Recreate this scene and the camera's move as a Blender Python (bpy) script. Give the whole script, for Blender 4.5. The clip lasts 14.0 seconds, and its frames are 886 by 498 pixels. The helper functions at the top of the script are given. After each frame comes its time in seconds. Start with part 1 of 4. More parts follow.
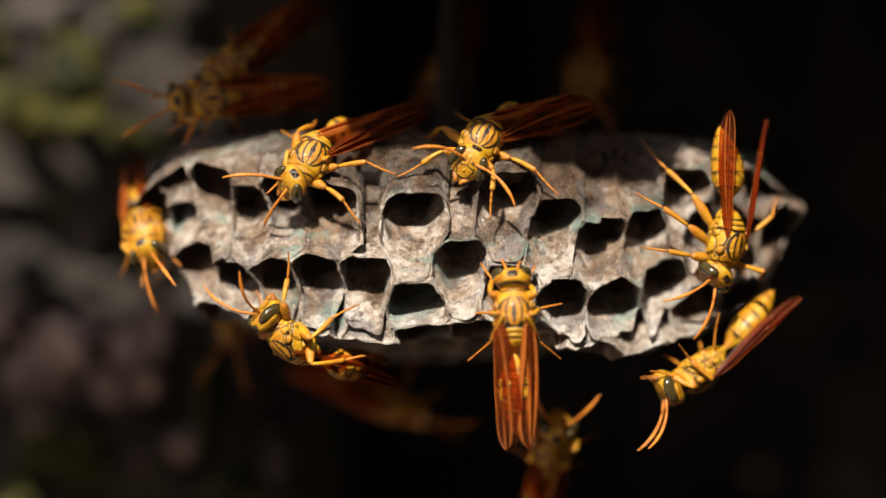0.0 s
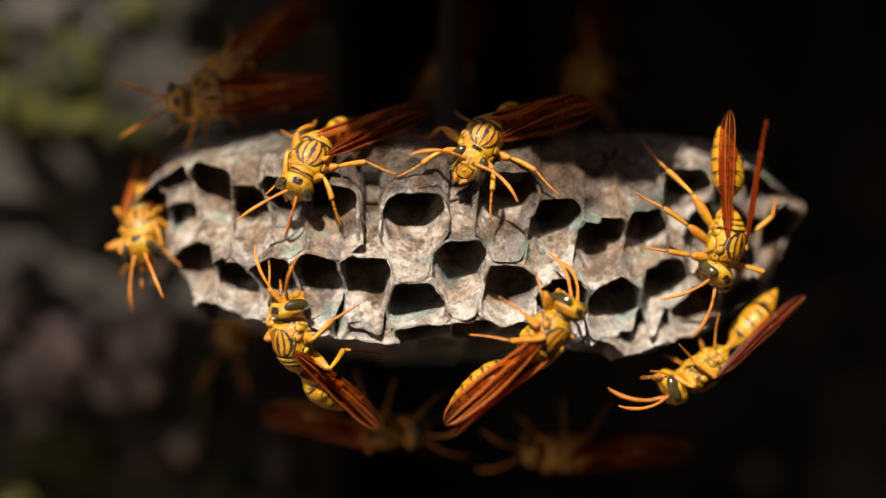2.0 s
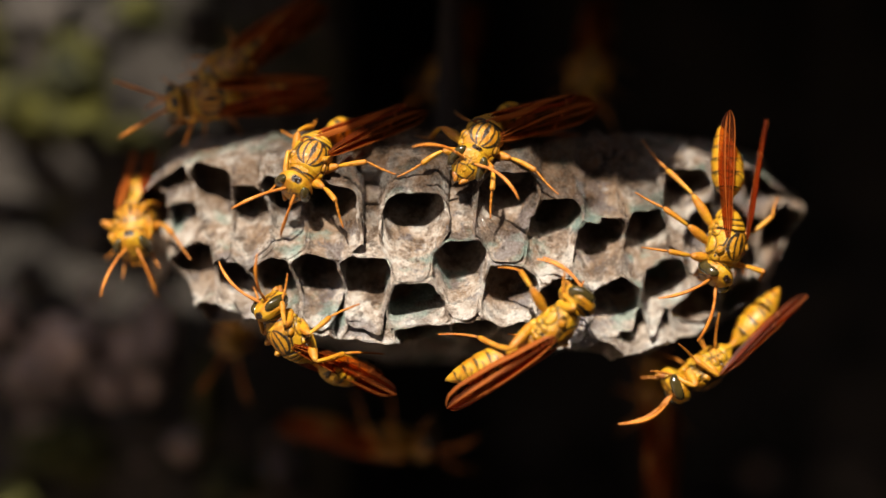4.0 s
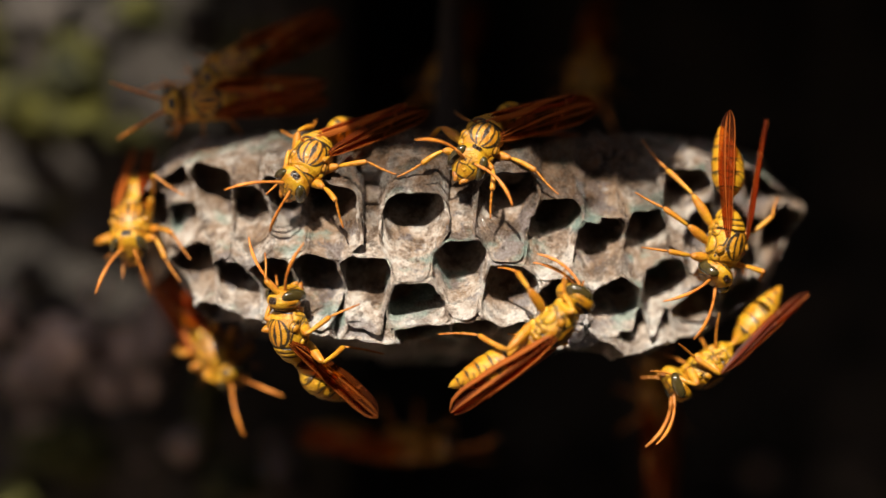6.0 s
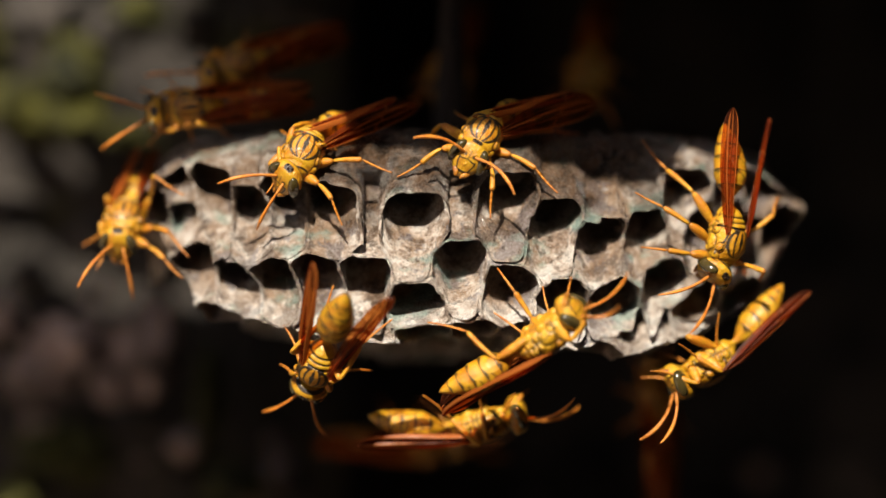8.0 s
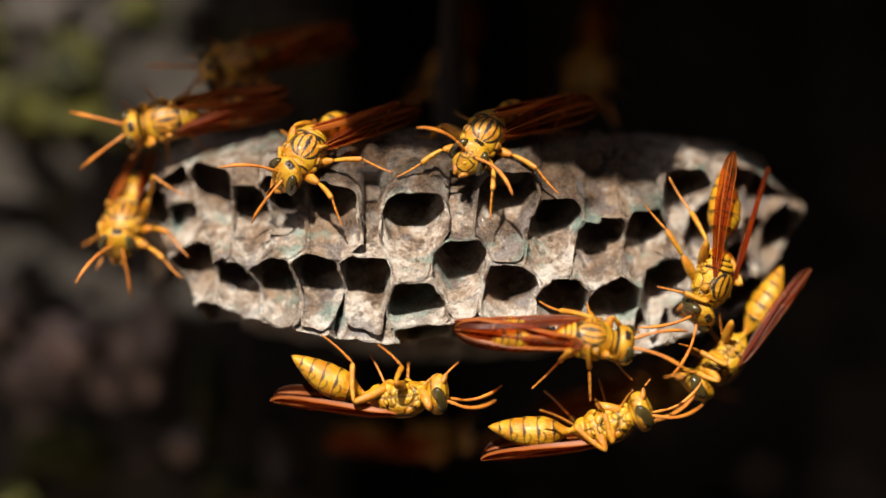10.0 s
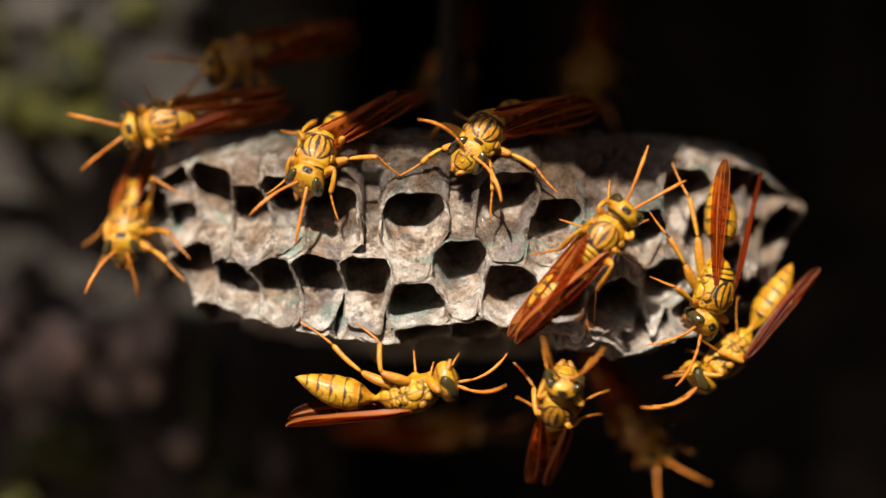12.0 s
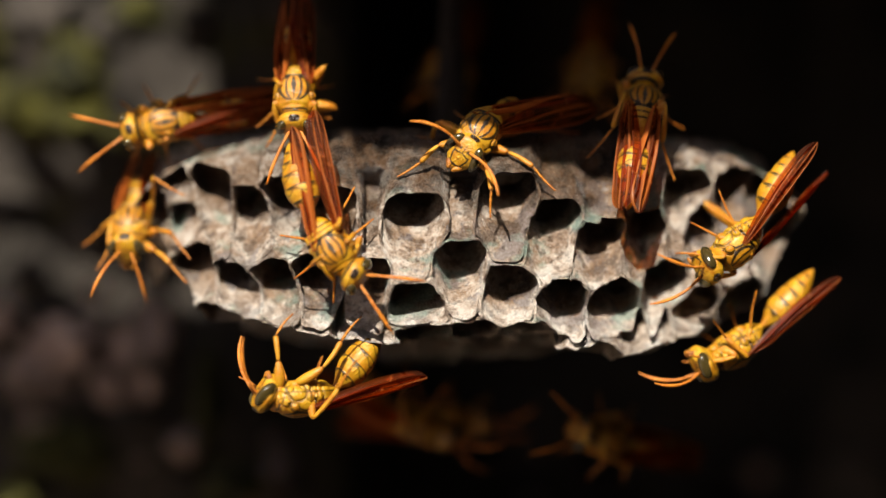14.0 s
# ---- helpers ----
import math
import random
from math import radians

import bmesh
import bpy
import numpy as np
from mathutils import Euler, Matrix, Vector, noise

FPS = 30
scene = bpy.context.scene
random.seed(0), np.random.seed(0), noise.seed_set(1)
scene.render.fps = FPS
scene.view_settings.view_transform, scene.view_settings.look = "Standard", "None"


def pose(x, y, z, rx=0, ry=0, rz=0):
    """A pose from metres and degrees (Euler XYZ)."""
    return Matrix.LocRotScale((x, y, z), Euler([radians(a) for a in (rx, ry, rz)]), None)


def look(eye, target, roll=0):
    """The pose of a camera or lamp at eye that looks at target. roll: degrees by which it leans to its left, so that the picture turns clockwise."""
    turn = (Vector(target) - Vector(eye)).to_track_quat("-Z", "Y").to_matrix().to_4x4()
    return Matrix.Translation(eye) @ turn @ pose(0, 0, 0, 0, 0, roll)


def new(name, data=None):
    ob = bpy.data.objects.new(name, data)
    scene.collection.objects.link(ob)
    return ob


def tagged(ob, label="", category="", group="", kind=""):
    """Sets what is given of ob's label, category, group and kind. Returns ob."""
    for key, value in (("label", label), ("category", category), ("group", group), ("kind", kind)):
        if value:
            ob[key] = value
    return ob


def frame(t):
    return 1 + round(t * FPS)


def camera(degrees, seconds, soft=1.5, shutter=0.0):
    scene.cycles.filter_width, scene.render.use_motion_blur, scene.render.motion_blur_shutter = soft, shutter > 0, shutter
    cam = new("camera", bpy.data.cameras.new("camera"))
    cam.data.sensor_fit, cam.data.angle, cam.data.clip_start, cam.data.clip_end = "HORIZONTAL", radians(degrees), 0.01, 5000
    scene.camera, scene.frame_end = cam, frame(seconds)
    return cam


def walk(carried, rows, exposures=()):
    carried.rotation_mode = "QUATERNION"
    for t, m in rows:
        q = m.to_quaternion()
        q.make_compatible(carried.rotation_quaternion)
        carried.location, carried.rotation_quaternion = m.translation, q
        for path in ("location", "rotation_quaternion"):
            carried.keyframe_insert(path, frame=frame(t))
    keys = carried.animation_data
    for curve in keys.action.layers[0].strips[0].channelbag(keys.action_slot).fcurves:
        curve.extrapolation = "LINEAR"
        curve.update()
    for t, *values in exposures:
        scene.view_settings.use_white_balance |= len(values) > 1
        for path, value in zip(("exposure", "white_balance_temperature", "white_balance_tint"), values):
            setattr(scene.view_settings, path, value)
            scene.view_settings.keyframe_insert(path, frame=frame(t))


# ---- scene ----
MM = 0.001
DIST = 0.2665

# camera: fixed macro lens, level, in front of the nest
cam = camera(20.0, 14.0, soft=1.45, shutter=0.4)
cam.data.dof.use_dof = True
cam.data.dof.focus_distance = DIST - 0.001
cam.data.dof.aperture_fstop = 6.0
EYE = look((0, -DIST, 0), (0, 0, 0))
walk(cam, [(0.0, EYE), (14.0, EYE)], exposures=[(0.0, 0.86), (14.0, 0.86)])

# daylight: a high sun from the front, dim sky
SUN_ELEV, SUN_SIDE = 41.0, -14.0
world = bpy.data.worlds.new("sky")
scene.world = world
world.use_nodes = True
sky = world.node_tree.nodes.new("ShaderNodeTexSky")
sky.sky_type = "NISHITA"
sky.sun_disc = False
sky.air_density, sky.dust_density, sky.ozone_density = 0.5, 3.0, 0.0
sky.sun_elevation = radians(SUN_ELEV)
sky.sun_rotation = radians(180 + SUN_SIDE)
back = world.node_tree.nodes["Background"]
world.node_tree.links.new(sky.outputs[0], back.inputs[0])
back.inputs[1].default_value = 0.056
sun_data = bpy.data.lights.new("sun", "SUN")
sun_data.energy = 5.0
sun_data.angle = radians(0.6)
sun_data.color = (1.0, 0.915, 0.78)
sun = new("sun", sun_data)
sun_from = Vector((math.sin(radians(SUN_SIDE)) * math.cos(radians(SUN_ELEV)),
                   -math.cos(radians(SUN_SIDE)) * math.cos(radians(SUN_ELEV)), math.sin(radians(SUN_ELEV))))
sun.matrix_basis = look(sun_from, (0, 0, 0))


# ---- materials ----
class Nodes:
    def __init__(self, name):
        self.mat = bpy.data.materials.new(name)
        self.mat.use_nodes = True
        self.tree = self.mat.node_tree
        self.bsdf = self.tree.nodes["Principled BSDF"]

    def add(self, kind, inputs=(), operation="", attribute="", blend=""):
        n = self.tree.nodes.new("ShaderNode" + kind)
        if operation:
            n.operation = operation
        if attribute:
            n.attribute_name = attribute
        if blend:
            n.data_type, n.blend_type = "RGBA", blend
        for k, v in dict(inputs).items():
            self.put(n.inputs[k], v)
        return n

    def put(self, socket, v):
        if isinstance(v, bpy.types.NodeSocket):
            self.tree.links.new(v, socket)
        else:
            socket.default_value = v

    def noise(self, where, scale, detail=6, rough=0.6, stretch=None):
        if stretch:
            where = self.add("Mapping", {"Vector": where, "Scale": stretch}).outputs[0]
        return self.add("TexNoise", {"Vector": where, "Scale": scale, "Detail": detail, "Roughness": rough}).outputs[0]

    def ramp(self, fac, *stops):
        n = self.add("ValToRGB", {"Fac": fac})
        e = n.color_ramp.elements
        while len(e) < len(stops):
            e.new(0.5)
        for el, (p, c) in zip(e, stops):
            el.position, el.color = p, (*c, 1) if len(c) == 3 else c
        return n.outputs[0]

    def mix(self, fac, a, b, how="MIX"):
        n = self.add("Mix", blend=how)
        self.put(n.inputs[0], fac)
        for s, v in ((n.inputs[6], a), (n.inputs[7], b)):
            self.put(s, v if isinstance(v, bpy.types.NodeSocket) else (*v, 1))
        return n.outputs[2]

    def maths(self, op, a, b=0.0):
        n = self.add("Math", operation=op)
        self.put(n.inputs[0], a)
        self.put(n.inputs[1], b)
        return n.outputs[0]

    def bump(self, height, strength, distance):
        return self.add("Bump", {"Height": height, "Strength": strength, "Distance": distance}).outputs[0]

    def coords(self):
        return self.add("TexCoord").outputs["Object"]

    def mark(self, name="mark"):
        return self.add("Attribute", attribute=name).outputs["Fac"]

    def set(self, **kw):
        for k, v in kw.items():
            self.put(self.bsdf.inputs[k.replace("_", " ")], v)
        return self.mat


G3 = lambda v: (v, v, v)


def paper_material():
    m = Nodes("nest_paper")
    c = m.coords()
    own = m.add("ObjectInfo").outputs["Random"]
    large = m.noise(c, 130, 5, 0.6)
    band = m.noise(c, 480, 8, 0.72, (0.8, 1.0, 1.1))
    grain = m.noise(c, 3400, 4, 0.75)
    base = m.ramp(band, (0.36, (0.22, 0.155, 0.115)), (0.43, (0.50, 0.37, 0.285)), (0.49, (0.78, 0.64, 0.535)), (0.55, (0.96, 0.88, 0.80)))
    brown = m.ramp(m.noise(c, 150, 6, 0.65, (1.2, 1, 0.7)), (0.475, G3(0)), (0.55, G3(1)))
    col = m.mix(m.maths("MULTIPLY", brown, 0.85), base, m.mix(band, (0.11, 0.05, 0.022), (0.70, 0.45, 0.27)))
    slate = m.ramp(m.noise(c, 210, 6, 0.68, (1, 1, 0.8)), (0.545, G3(0)), (0.58, G3(1)))
    col = m.mix(m.maths("MULTIPLY", slate, 0.85), col, m.mix(band, (0.07, 0.06, 0.07), (0.40, 0.36, 0.38)))
    fleck = m.ramp(m.noise(c, 1300, 5, 0.75), (0.56, G3(0)), (0.64, G3(1)))
    col = m.mix(m.maths("MULTIPLY", fleck, 0.5), col, (0.92, 0.87, 0.81))
    pit = m.ramp(m.noise(c, 1500, 6, 0.8, (0.8, 1, 1.3)), (0.37, G3(1)), (0.44, G3(0)))
    col = m.mix(m.maths("MULTIPLY", pit, 0.55), col, (0.10, 0.062, 0.042))
    col = m.mix(m.maths("MULTIPLY", own, 0.22), col, (0.34, 0.22, 0.15))
    smudge = m.ramp(m.noise(c, 330, 7, 0.72, (1, 1, 0.75)), (0.525, G3(0)), (0.57, G3(1)))
    col = m.mix(m.maths("MULTIPLY", smudge, 0.85), col, m.mix(grain, (0.06, 0.042, 0.035), (0.30, 0.21, 0.15)))
    # darker brown towards the comb's top, faint blue-green growth along the lower edges
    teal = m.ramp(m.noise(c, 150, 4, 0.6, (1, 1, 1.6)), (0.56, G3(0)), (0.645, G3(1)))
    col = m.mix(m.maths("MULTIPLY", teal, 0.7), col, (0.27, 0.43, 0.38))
    col = m.mix(m.maths("MULTIPLY", m.mark("browning"), 0.9), col, m.mix(m.ramp(m.noise(c, 560, 6, 0.72), (0.42, G3(0)), (0.58, G3(1))), (0.010, 0.006, 0.003), (0.135, 0.075, 0.04)))
    # paler paper towards the mouths, most of all on the lower cells
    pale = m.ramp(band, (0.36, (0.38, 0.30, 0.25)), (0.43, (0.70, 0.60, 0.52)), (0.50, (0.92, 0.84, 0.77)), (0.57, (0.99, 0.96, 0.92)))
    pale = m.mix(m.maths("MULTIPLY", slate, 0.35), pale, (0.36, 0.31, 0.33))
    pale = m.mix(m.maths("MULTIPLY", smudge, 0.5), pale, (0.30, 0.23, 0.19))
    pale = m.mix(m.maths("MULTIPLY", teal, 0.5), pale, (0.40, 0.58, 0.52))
    pale_share = m.maths("MULTIPLY", m.mark("rim"), m.ramp(large, (0.36, G3(0.35)), (0.52, G3(1))))
    col = m.mix(m.maths("MULTIPLY", pale_share, 0.82), col, pale)
    col = m.mix(m.maths("MULTIPLY", pit, 0.28), col, (0.10, 0.062, 0.042))
    relief = m.maths("ADD", m.maths("MULTIPLY", band, 1.0), m.maths("MULTIPLY", grain, 1.5))
    relief = m.maths("ADD", relief, m.maths("MULTIPLY", large, 0.6))
    return m.set(Base_Color=col, Roughness=m.ramp(grain, (0.42, G3(0.06)), (0.5, G3(0.2)), (0.62, G3(0.5))),
                 Normal=m.bump(m.maths("SUBTRACT", relief, m.maths("MULTIPLY", pit, 0.5)), 0.9, 0.0008), Specular_IOR_Level=0.9)


def chitin_material(name, yellow, deep, dark, rough=0.34):
    m = Nodes(name)
    c = m.coords()
    tone = m.noise(c, 520, 5, 0.65)
    fine = m.noise(c, 5000, 3, 0.6)
    col = m.mix(m.ramp(tone, (0.44, G3(0)), (0.60, G3(1))), yellow, deep)
    col = m.mix(m.maths("MULTIPLY", m.mark("warm"), 0.45), col, (0.46, 0.15, 0.006))
    col = m.mix(m.mark(), col, dark)
    return m.set(Base_Color=col, Roughness=m.ramp(fine, (0.3, G3(rough - 0.08)), (0.7, G3(rough + 0.14))),
                 Normal=m.bump(m.maths("ADD", fine, m.maths("MULTIPLY", m.noise(c, 1300, 4, 0.65), 1.8)), 0.6, 0.00018), Coat_Weight=0.15, Coat_Roughness=0.25)


def wing_material():
    m = Nodes("wing_membrane")
    c = m.coords()
    vein = m.mark()
    tone = m.noise(c, 500, 4, 0.6, (0.3, 1, 1))
    col = m.mix(m.ramp(tone, (0.3, G3(0)), (0.7, G3(1))), (0.085, 0.017, 0.005), (0.27, 0.058, 0.009))
    tip = m.ramp(m.maths("MULTIPLY", m.add("SeparateXYZ", {0: c}).outputs[0], 70.0), (0.6, G3(0)), (0.92, G3(1)))
    col = m.mix(m.maths("MULTIPLY", tip, 0.7), col, (0.055, 0.02, 0.014))
    col = m.mix(m.maths("MULTIPLY", vein, 0.65), col, (0.46, 0.13, 0.022))
    m.set(Base_Color=col, Roughness=0.4, Specular_IOR_Level=0.16, Coat_Weight=0.04, Coat_Roughness=0.15,
          Normal=m.bump(m.noise(c, 3000, 3, 0.6), 0.25, 0.00005))
    clear = m.add("BsdfTransparent", {"Color": (0.72, 0.26, 0.05, 1)})
    glow = m.add("BsdfTranslucent", {"Color": (0.34, 0.075, 0.012, 1)})
    body = m.add("MixShader", {0: 0.3, 1: m.bsdf.outputs[0], 2: glow.outputs[0]})
    thin = m.maths("MULTIPLY", m.maths("SUBTRACT", 1.0, vein), 0.6)
    mixed = m.add("MixShader", {0: thin, 1: body.outputs[0], 2: clear.outputs[0]})
    m.tree.links.new(mixed.outputs[0], m.tree.nodes["Material Output"].inputs["Surface"])
    return m.mat


def eye_material(name, c1, c2):
    m = Nodes(name)
    tone = m.noise(m.coords(), 700, 3, 0.5)
    return m.set(Base_Color=m.mix(tone, c1, c2), Roughness=0.16, Coat_Weight=0.5, Coat_Roughness=0.08,
                 Normal=m.bump(m.add("TexVoronoi", {"Vector": m.coords(), "Scale": 9000.0}).outputs[0], 0.15, 0.00004))


def rock_material():
    m = Nodes("mossy_rock")
    c = m.coords()
    big = m.noise(c, 26, 6, 0.6)
    mid = m.noise(c, 90, 6, 0.65)
    col = m.ramp(big, (0.35, (0.009, 0.007, 0.005)), (0.5, (0.022, 0.017, 0.013)), (0.65, (0.06, 0.048, 0.039)))
    col = m.mix(m.ramp(mid, (0.48, G3(0)), (0.62, G3(1))), col, (0.035, 0.027, 0.022))
    moss = m.ramp(m.noise(c, 24, 5, 0.6, (1, 1, 1.2)), (0.57, G3(0)), (0.63, G3(1)))
    col = m.mix(m.maths("MULTIPLY", moss, 0.9), col, m.mix(mid, (0.025, 0.025, 0.002), (0.11, 0.095, 0.006)))
    return m.set(Base_Color=col, Roughness=0.85, Normal=m.bump(mid, 0.8, 0.003))


def plain_rough(name, stops, scale, depth):
    m = Nodes(name)
    c = m.add("NewGeometry").outputs["Position"]
    tone = m.noise(c, scale, 6, 0.65)
    return m.set(Base_Color=m.ramp(tone, *stops), Roughness=0.9, Normal=m.bump(m.noise(c, scale * 4, 4, 0.7), 0.8, depth))


# stalk colour darkened so it sinks into the shade behind the nest
STALK = plain_rough("stalk_shade", ((0.35, (0.012, 0.008, 0.006)), (0.65, (0.04, 0.026, 0.018))), 700, 0.0004)
MOSS = plain_rough("moss", ((0.38, (0.012, 0.013, 0.002)), (0.62, (0.075, 0.07, 0.0015))), 190, 0.002)
DARK_STONE = plain_rough("dark_stone", ((0.35, (0.012, 0.010, 0.008)), (0.65, (0.05, 0.04, 0.033))), 190, 0.002)
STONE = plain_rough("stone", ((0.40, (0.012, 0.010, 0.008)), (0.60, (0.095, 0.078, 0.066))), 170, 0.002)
# lighter copy of stone, brightened to make up for weak light low down
LIFTED_STONE = plain_rough("lifted_stone", ((0.40, (0.04, 0.03, 0.025)), (0.60, (0.62, 0.46, 0.40))), 170, 0.002)
# soil colour raised so the ground throws fill light upwards
BOUNCE_SOIL = plain_rough("bounce_soil", ((0.35, (0.28, 0.20, 0.135)), (0.65, (0.52, 0.40, 0.285))), 30, 0.004)
PAPER = paper_material()
YELLOW = chitin_material("yellow_chitin", (0.51, 0.28, 0.012), (0.38, 0.15, 0.004), (0.016, 0.008, 0.004), 0.36)
TARSUS = chitin_material("tarsus_chitin", (0.52, 0.19, 0.012), (0.36, 0.11, 0.008), (0.12, 0.04, 0.01), 0.5)
LEG = chitin_material("orange_chitin", (0.54, 0.265, 0.012), (0.44, 0.155, 0.007), (0.20, 0.07, 0.012), 0.42)
ANTENNA = chitin_material("antenna_chitin", (0.62, 0.21, 0.016), (0.5, 0.15, 0.012), (0.12, 0.04, 0.01), 0.5)
WING = wing_material()
EYE_OLIVE = eye_material("compound_eye", (0.014, 0.011, 0.005), (0.07, 0.05, 0.014))
EYE_BEAD = eye_material("ocellus_bead", (0.012, 0.006, 0.004), (0.03, 0.014, 0.008))
JAW = chitin_material("jaw_chitin", (0.42, 0.16, 0.012), (0.2, 0.06, 0.01), (0.02, 0.008, 0.005))
ROCK = rock_material()
# rock colour taken near black to deepen the shade
SHADE_ROCK = plain_rough("shade_rock", ((0.42, (0.004, 0.0035, 0.003)), (0.60, (0.04, 0.033, 0.029))), 70, 0.003)


# ---- mesh helpers ----
def mesh_of(name, verts, faces, material, marks=None, smooth=True):
    me = bpy.data.meshes.new(name)
    me.from_pydata([tuple(v) for v in verts], [], faces)
    me.materials.append(material)
    for key, values in (marks or {}).items():
        at = me.attributes.new(key, "FLOAT", "POINT")
        at.data.foreach_set("value", np.array(values, dtype=np.float32))
    me.polygons.foreach_set("use_smooth", [smooth] * len(me.polygons))
    me.update()
    return me


def loft(rings, closed=True, caps=True):
    """Verts and faces of a skin over equal rings of points."""
    n = len(rings[0])
    verts = [p for r in rings for p in r]
    faces = []
    for i in range(len(rings) - 1):
        for k in range(n if closed else n - 1):
            a, b = i * n + k, i * n + (k + 1) % n
            faces.append((a, b, b + n, a + n))
    if caps:
        faces.append(tuple(range(n - 1, -1, -1)))
        faces.append(tuple(range((len(rings) - 1) * n, len(rings) * n)))
    return verts, faces


def curve_through(keys, s):
    """Smooth values through keys (position, values...), without overshoot."""
    ks = [k[0] for k in keys]
    if s <= ks[0]:
        return list(keys[0][1:])
    if s >= ks[-1]:
        return list(keys[-1][1:])
    i = max(j for j in range(len(ks) - 1) if ks[j] <= s)
    h = ks[i + 1] - ks[i]
    u = (s - ks[i]) / h
    out = []
    for c in range(1, len(keys[0])):
        def slope(j):
            if j <= 0 or j >= len(ks) - 1:
                return 0.0
            d0 = (keys[j][c] - keys[j - 1][c]) / (ks[j] - ks[j - 1])
            d1 = (keys[j + 1][c] - keys[j][c]) / (ks[j + 1] - ks[j])
            return 0.0 if d0 * d1 <= 0 else 2 * d0 * d1 / (d0 + d1)
        p0, p1, m0, m1 = keys[i][c], keys[i + 1][c], slope(i) * h, slope(i + 1) * h
        out.append((2 * u ** 3 - 3 * u ** 2 + 1) * p0 + (u ** 3 - 2 * u ** 2 + u) * m0
                   + (3 * u ** 2 - 2 * u ** 3) * p1 + (u ** 3 - u ** 2) * m1)
    return out


def part(name, mesh, parent, label=""):
    ob = new(name, mesh)
    ob.parent = parent
    return tagged(ob, label)


# ---- rock hollow and unseen light blockers ----
def rock_sheet(name, centre, along, across, size_u, size_v, n, rough, kind_label, seed, material=None):
    along, across = Vector(along).normalized(), Vector(across).normalized()
    out = along.cross(across)
    verts = []
    for i in range(n + 1):
        for j in range(n + 1):
            p = Vector(centre) + along * (i / n - 0.5) * size_u + across * (j / n - 0.5) * size_v
            q = p * 22 + Vector((seed, 0, 0))
            h = noise.fractal(q, 0.8, 2.1, 5) * rough + abs(noise.noise(q * 0.45)) * rough * 1.5
            verts.append(p + out * h)
    faces = [(i * (n + 1) + j, (i + 1) * (n + 1) + j, (i + 1) * (n + 1) + j + 1, i * (n + 1) + j + 1)
             for i in range(n) for j in range(n)]
    ob = new(name, mesh_of(name, verts, faces, material or ROCK))
    mod = ob.modifiers.new("thickness", "SOLIDIFY")
    mod.thickness, mod.offset = 0.02, -1
    return tagged(ob, kind_label, "rock", kind="structure")


SHADE = "unseen rock added to block light"
# back wall and overhangs carry their shade in the rock colour
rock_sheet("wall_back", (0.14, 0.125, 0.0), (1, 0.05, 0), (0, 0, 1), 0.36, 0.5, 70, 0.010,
           "rock at the back of the hollow, coloured dark as shade", 3, SHADE_ROCK)
rock_sheet("wall_left", (-0.155, 0.076, 0.0), (1, 0.06, 0), (0, 0, 1), 0.284, 0.5, 110, 0.005,
           "rough grey-brown rock face with patches of yellow-green moss", 0)
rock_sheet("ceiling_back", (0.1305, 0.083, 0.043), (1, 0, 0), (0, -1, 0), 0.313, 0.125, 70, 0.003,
           "rock overhang behind the nest, coloured dark as shade", 9, SHADE_ROCK)
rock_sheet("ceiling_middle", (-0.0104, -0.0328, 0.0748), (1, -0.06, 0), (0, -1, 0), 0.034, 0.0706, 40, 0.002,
           "rock overhang above the nest, coloured dark as shade", 10, SHADE_ROCK)
# unseen slabs added to hold off sun and sky; their edges place the shade
rock_sheet("ceiling_left", (-0.0699, -0.0448, 0.075), (1, 0.0, 0), (0, -1, 0), 0.085, 0.0244, 50, 0.002, SHADE, 12, SHADE_ROCK)
rock_sheet("ceiling_corner", (-0.0305, 0.0395, 0.0432), (1, 0, 0), (0, -1, 0), 0.016, 0.039, 20, 0.002, SHADE, 15, SHADE_ROCK)
rock_sheet("ceiling_side", (0.1486, -0.021, 0.0752), (1, 0.0, 0), (0, -1, 0), 0.286, 0.071, 60, 0.002, SHADE, 14, SHADE_ROCK)
rock_sheet("ceiling_front", (0.13, -0.37, 0.11), (1, 0, 0), (0, -1, 0), 0.6, 0.31, 50, 0.004, "unseen rock added over the camera to block sky light", 11, SHADE_ROCK)
rock_sheet("ceiling_right", (0.2, -0.11, 0.095), (1, 0, 0), (0, -1, 0), 0.24, 0.14, 30, 0.004, SHADE, 13, SHADE_ROCK)
rock_sheet("wall_right", (0.2, -0.2, -0.05), (0.12, -1, 0), (0, 0, 1), 0.76, 0.4, 60, 0.01, SHADE, 17, SHADE_ROCK)
rock_sheet("wall_front", (0, -0.52, -0.05), (-1, 0, 0), (0, 0, 1), 0.7, 0.4, 40, 0.01, SHADE, 25)
# out of view; added as a reflector for the hollow and the nest's underside
rock_sheet("ground", (0, -0.16, -0.24), (1, 0, 0), (0, 1, 0), 6.0, 6.0, 90, 0.01, "unseen ground, coloured pale to bounce sunlight", 31, BOUNCE_SOIL)


def cushion_mesh(name, seed, material, rough=0.35):
    """A low lumpy cushion, flat at its back."""
    rings = []
    for i in range(17):
        a = math.pi / 2 * i / 16
        ring = []
        for k in range(40):
            c = 2 * math.pi * k / 40
            d = Vector((math.cos(c) * math.cos(a), -math.sin(a), math.sin(c) * math.cos(a)))
            r = 1 + rough * noise.fractal(d * 1.7 + Vector((seed, 0, 0)), 0.8, 2.1, 4)
            ring.append(d * max(0.2, r))
        rings.append(ring)
    v, f = loft(rings, caps=False)
    return mesh_of(name, v, f, material)


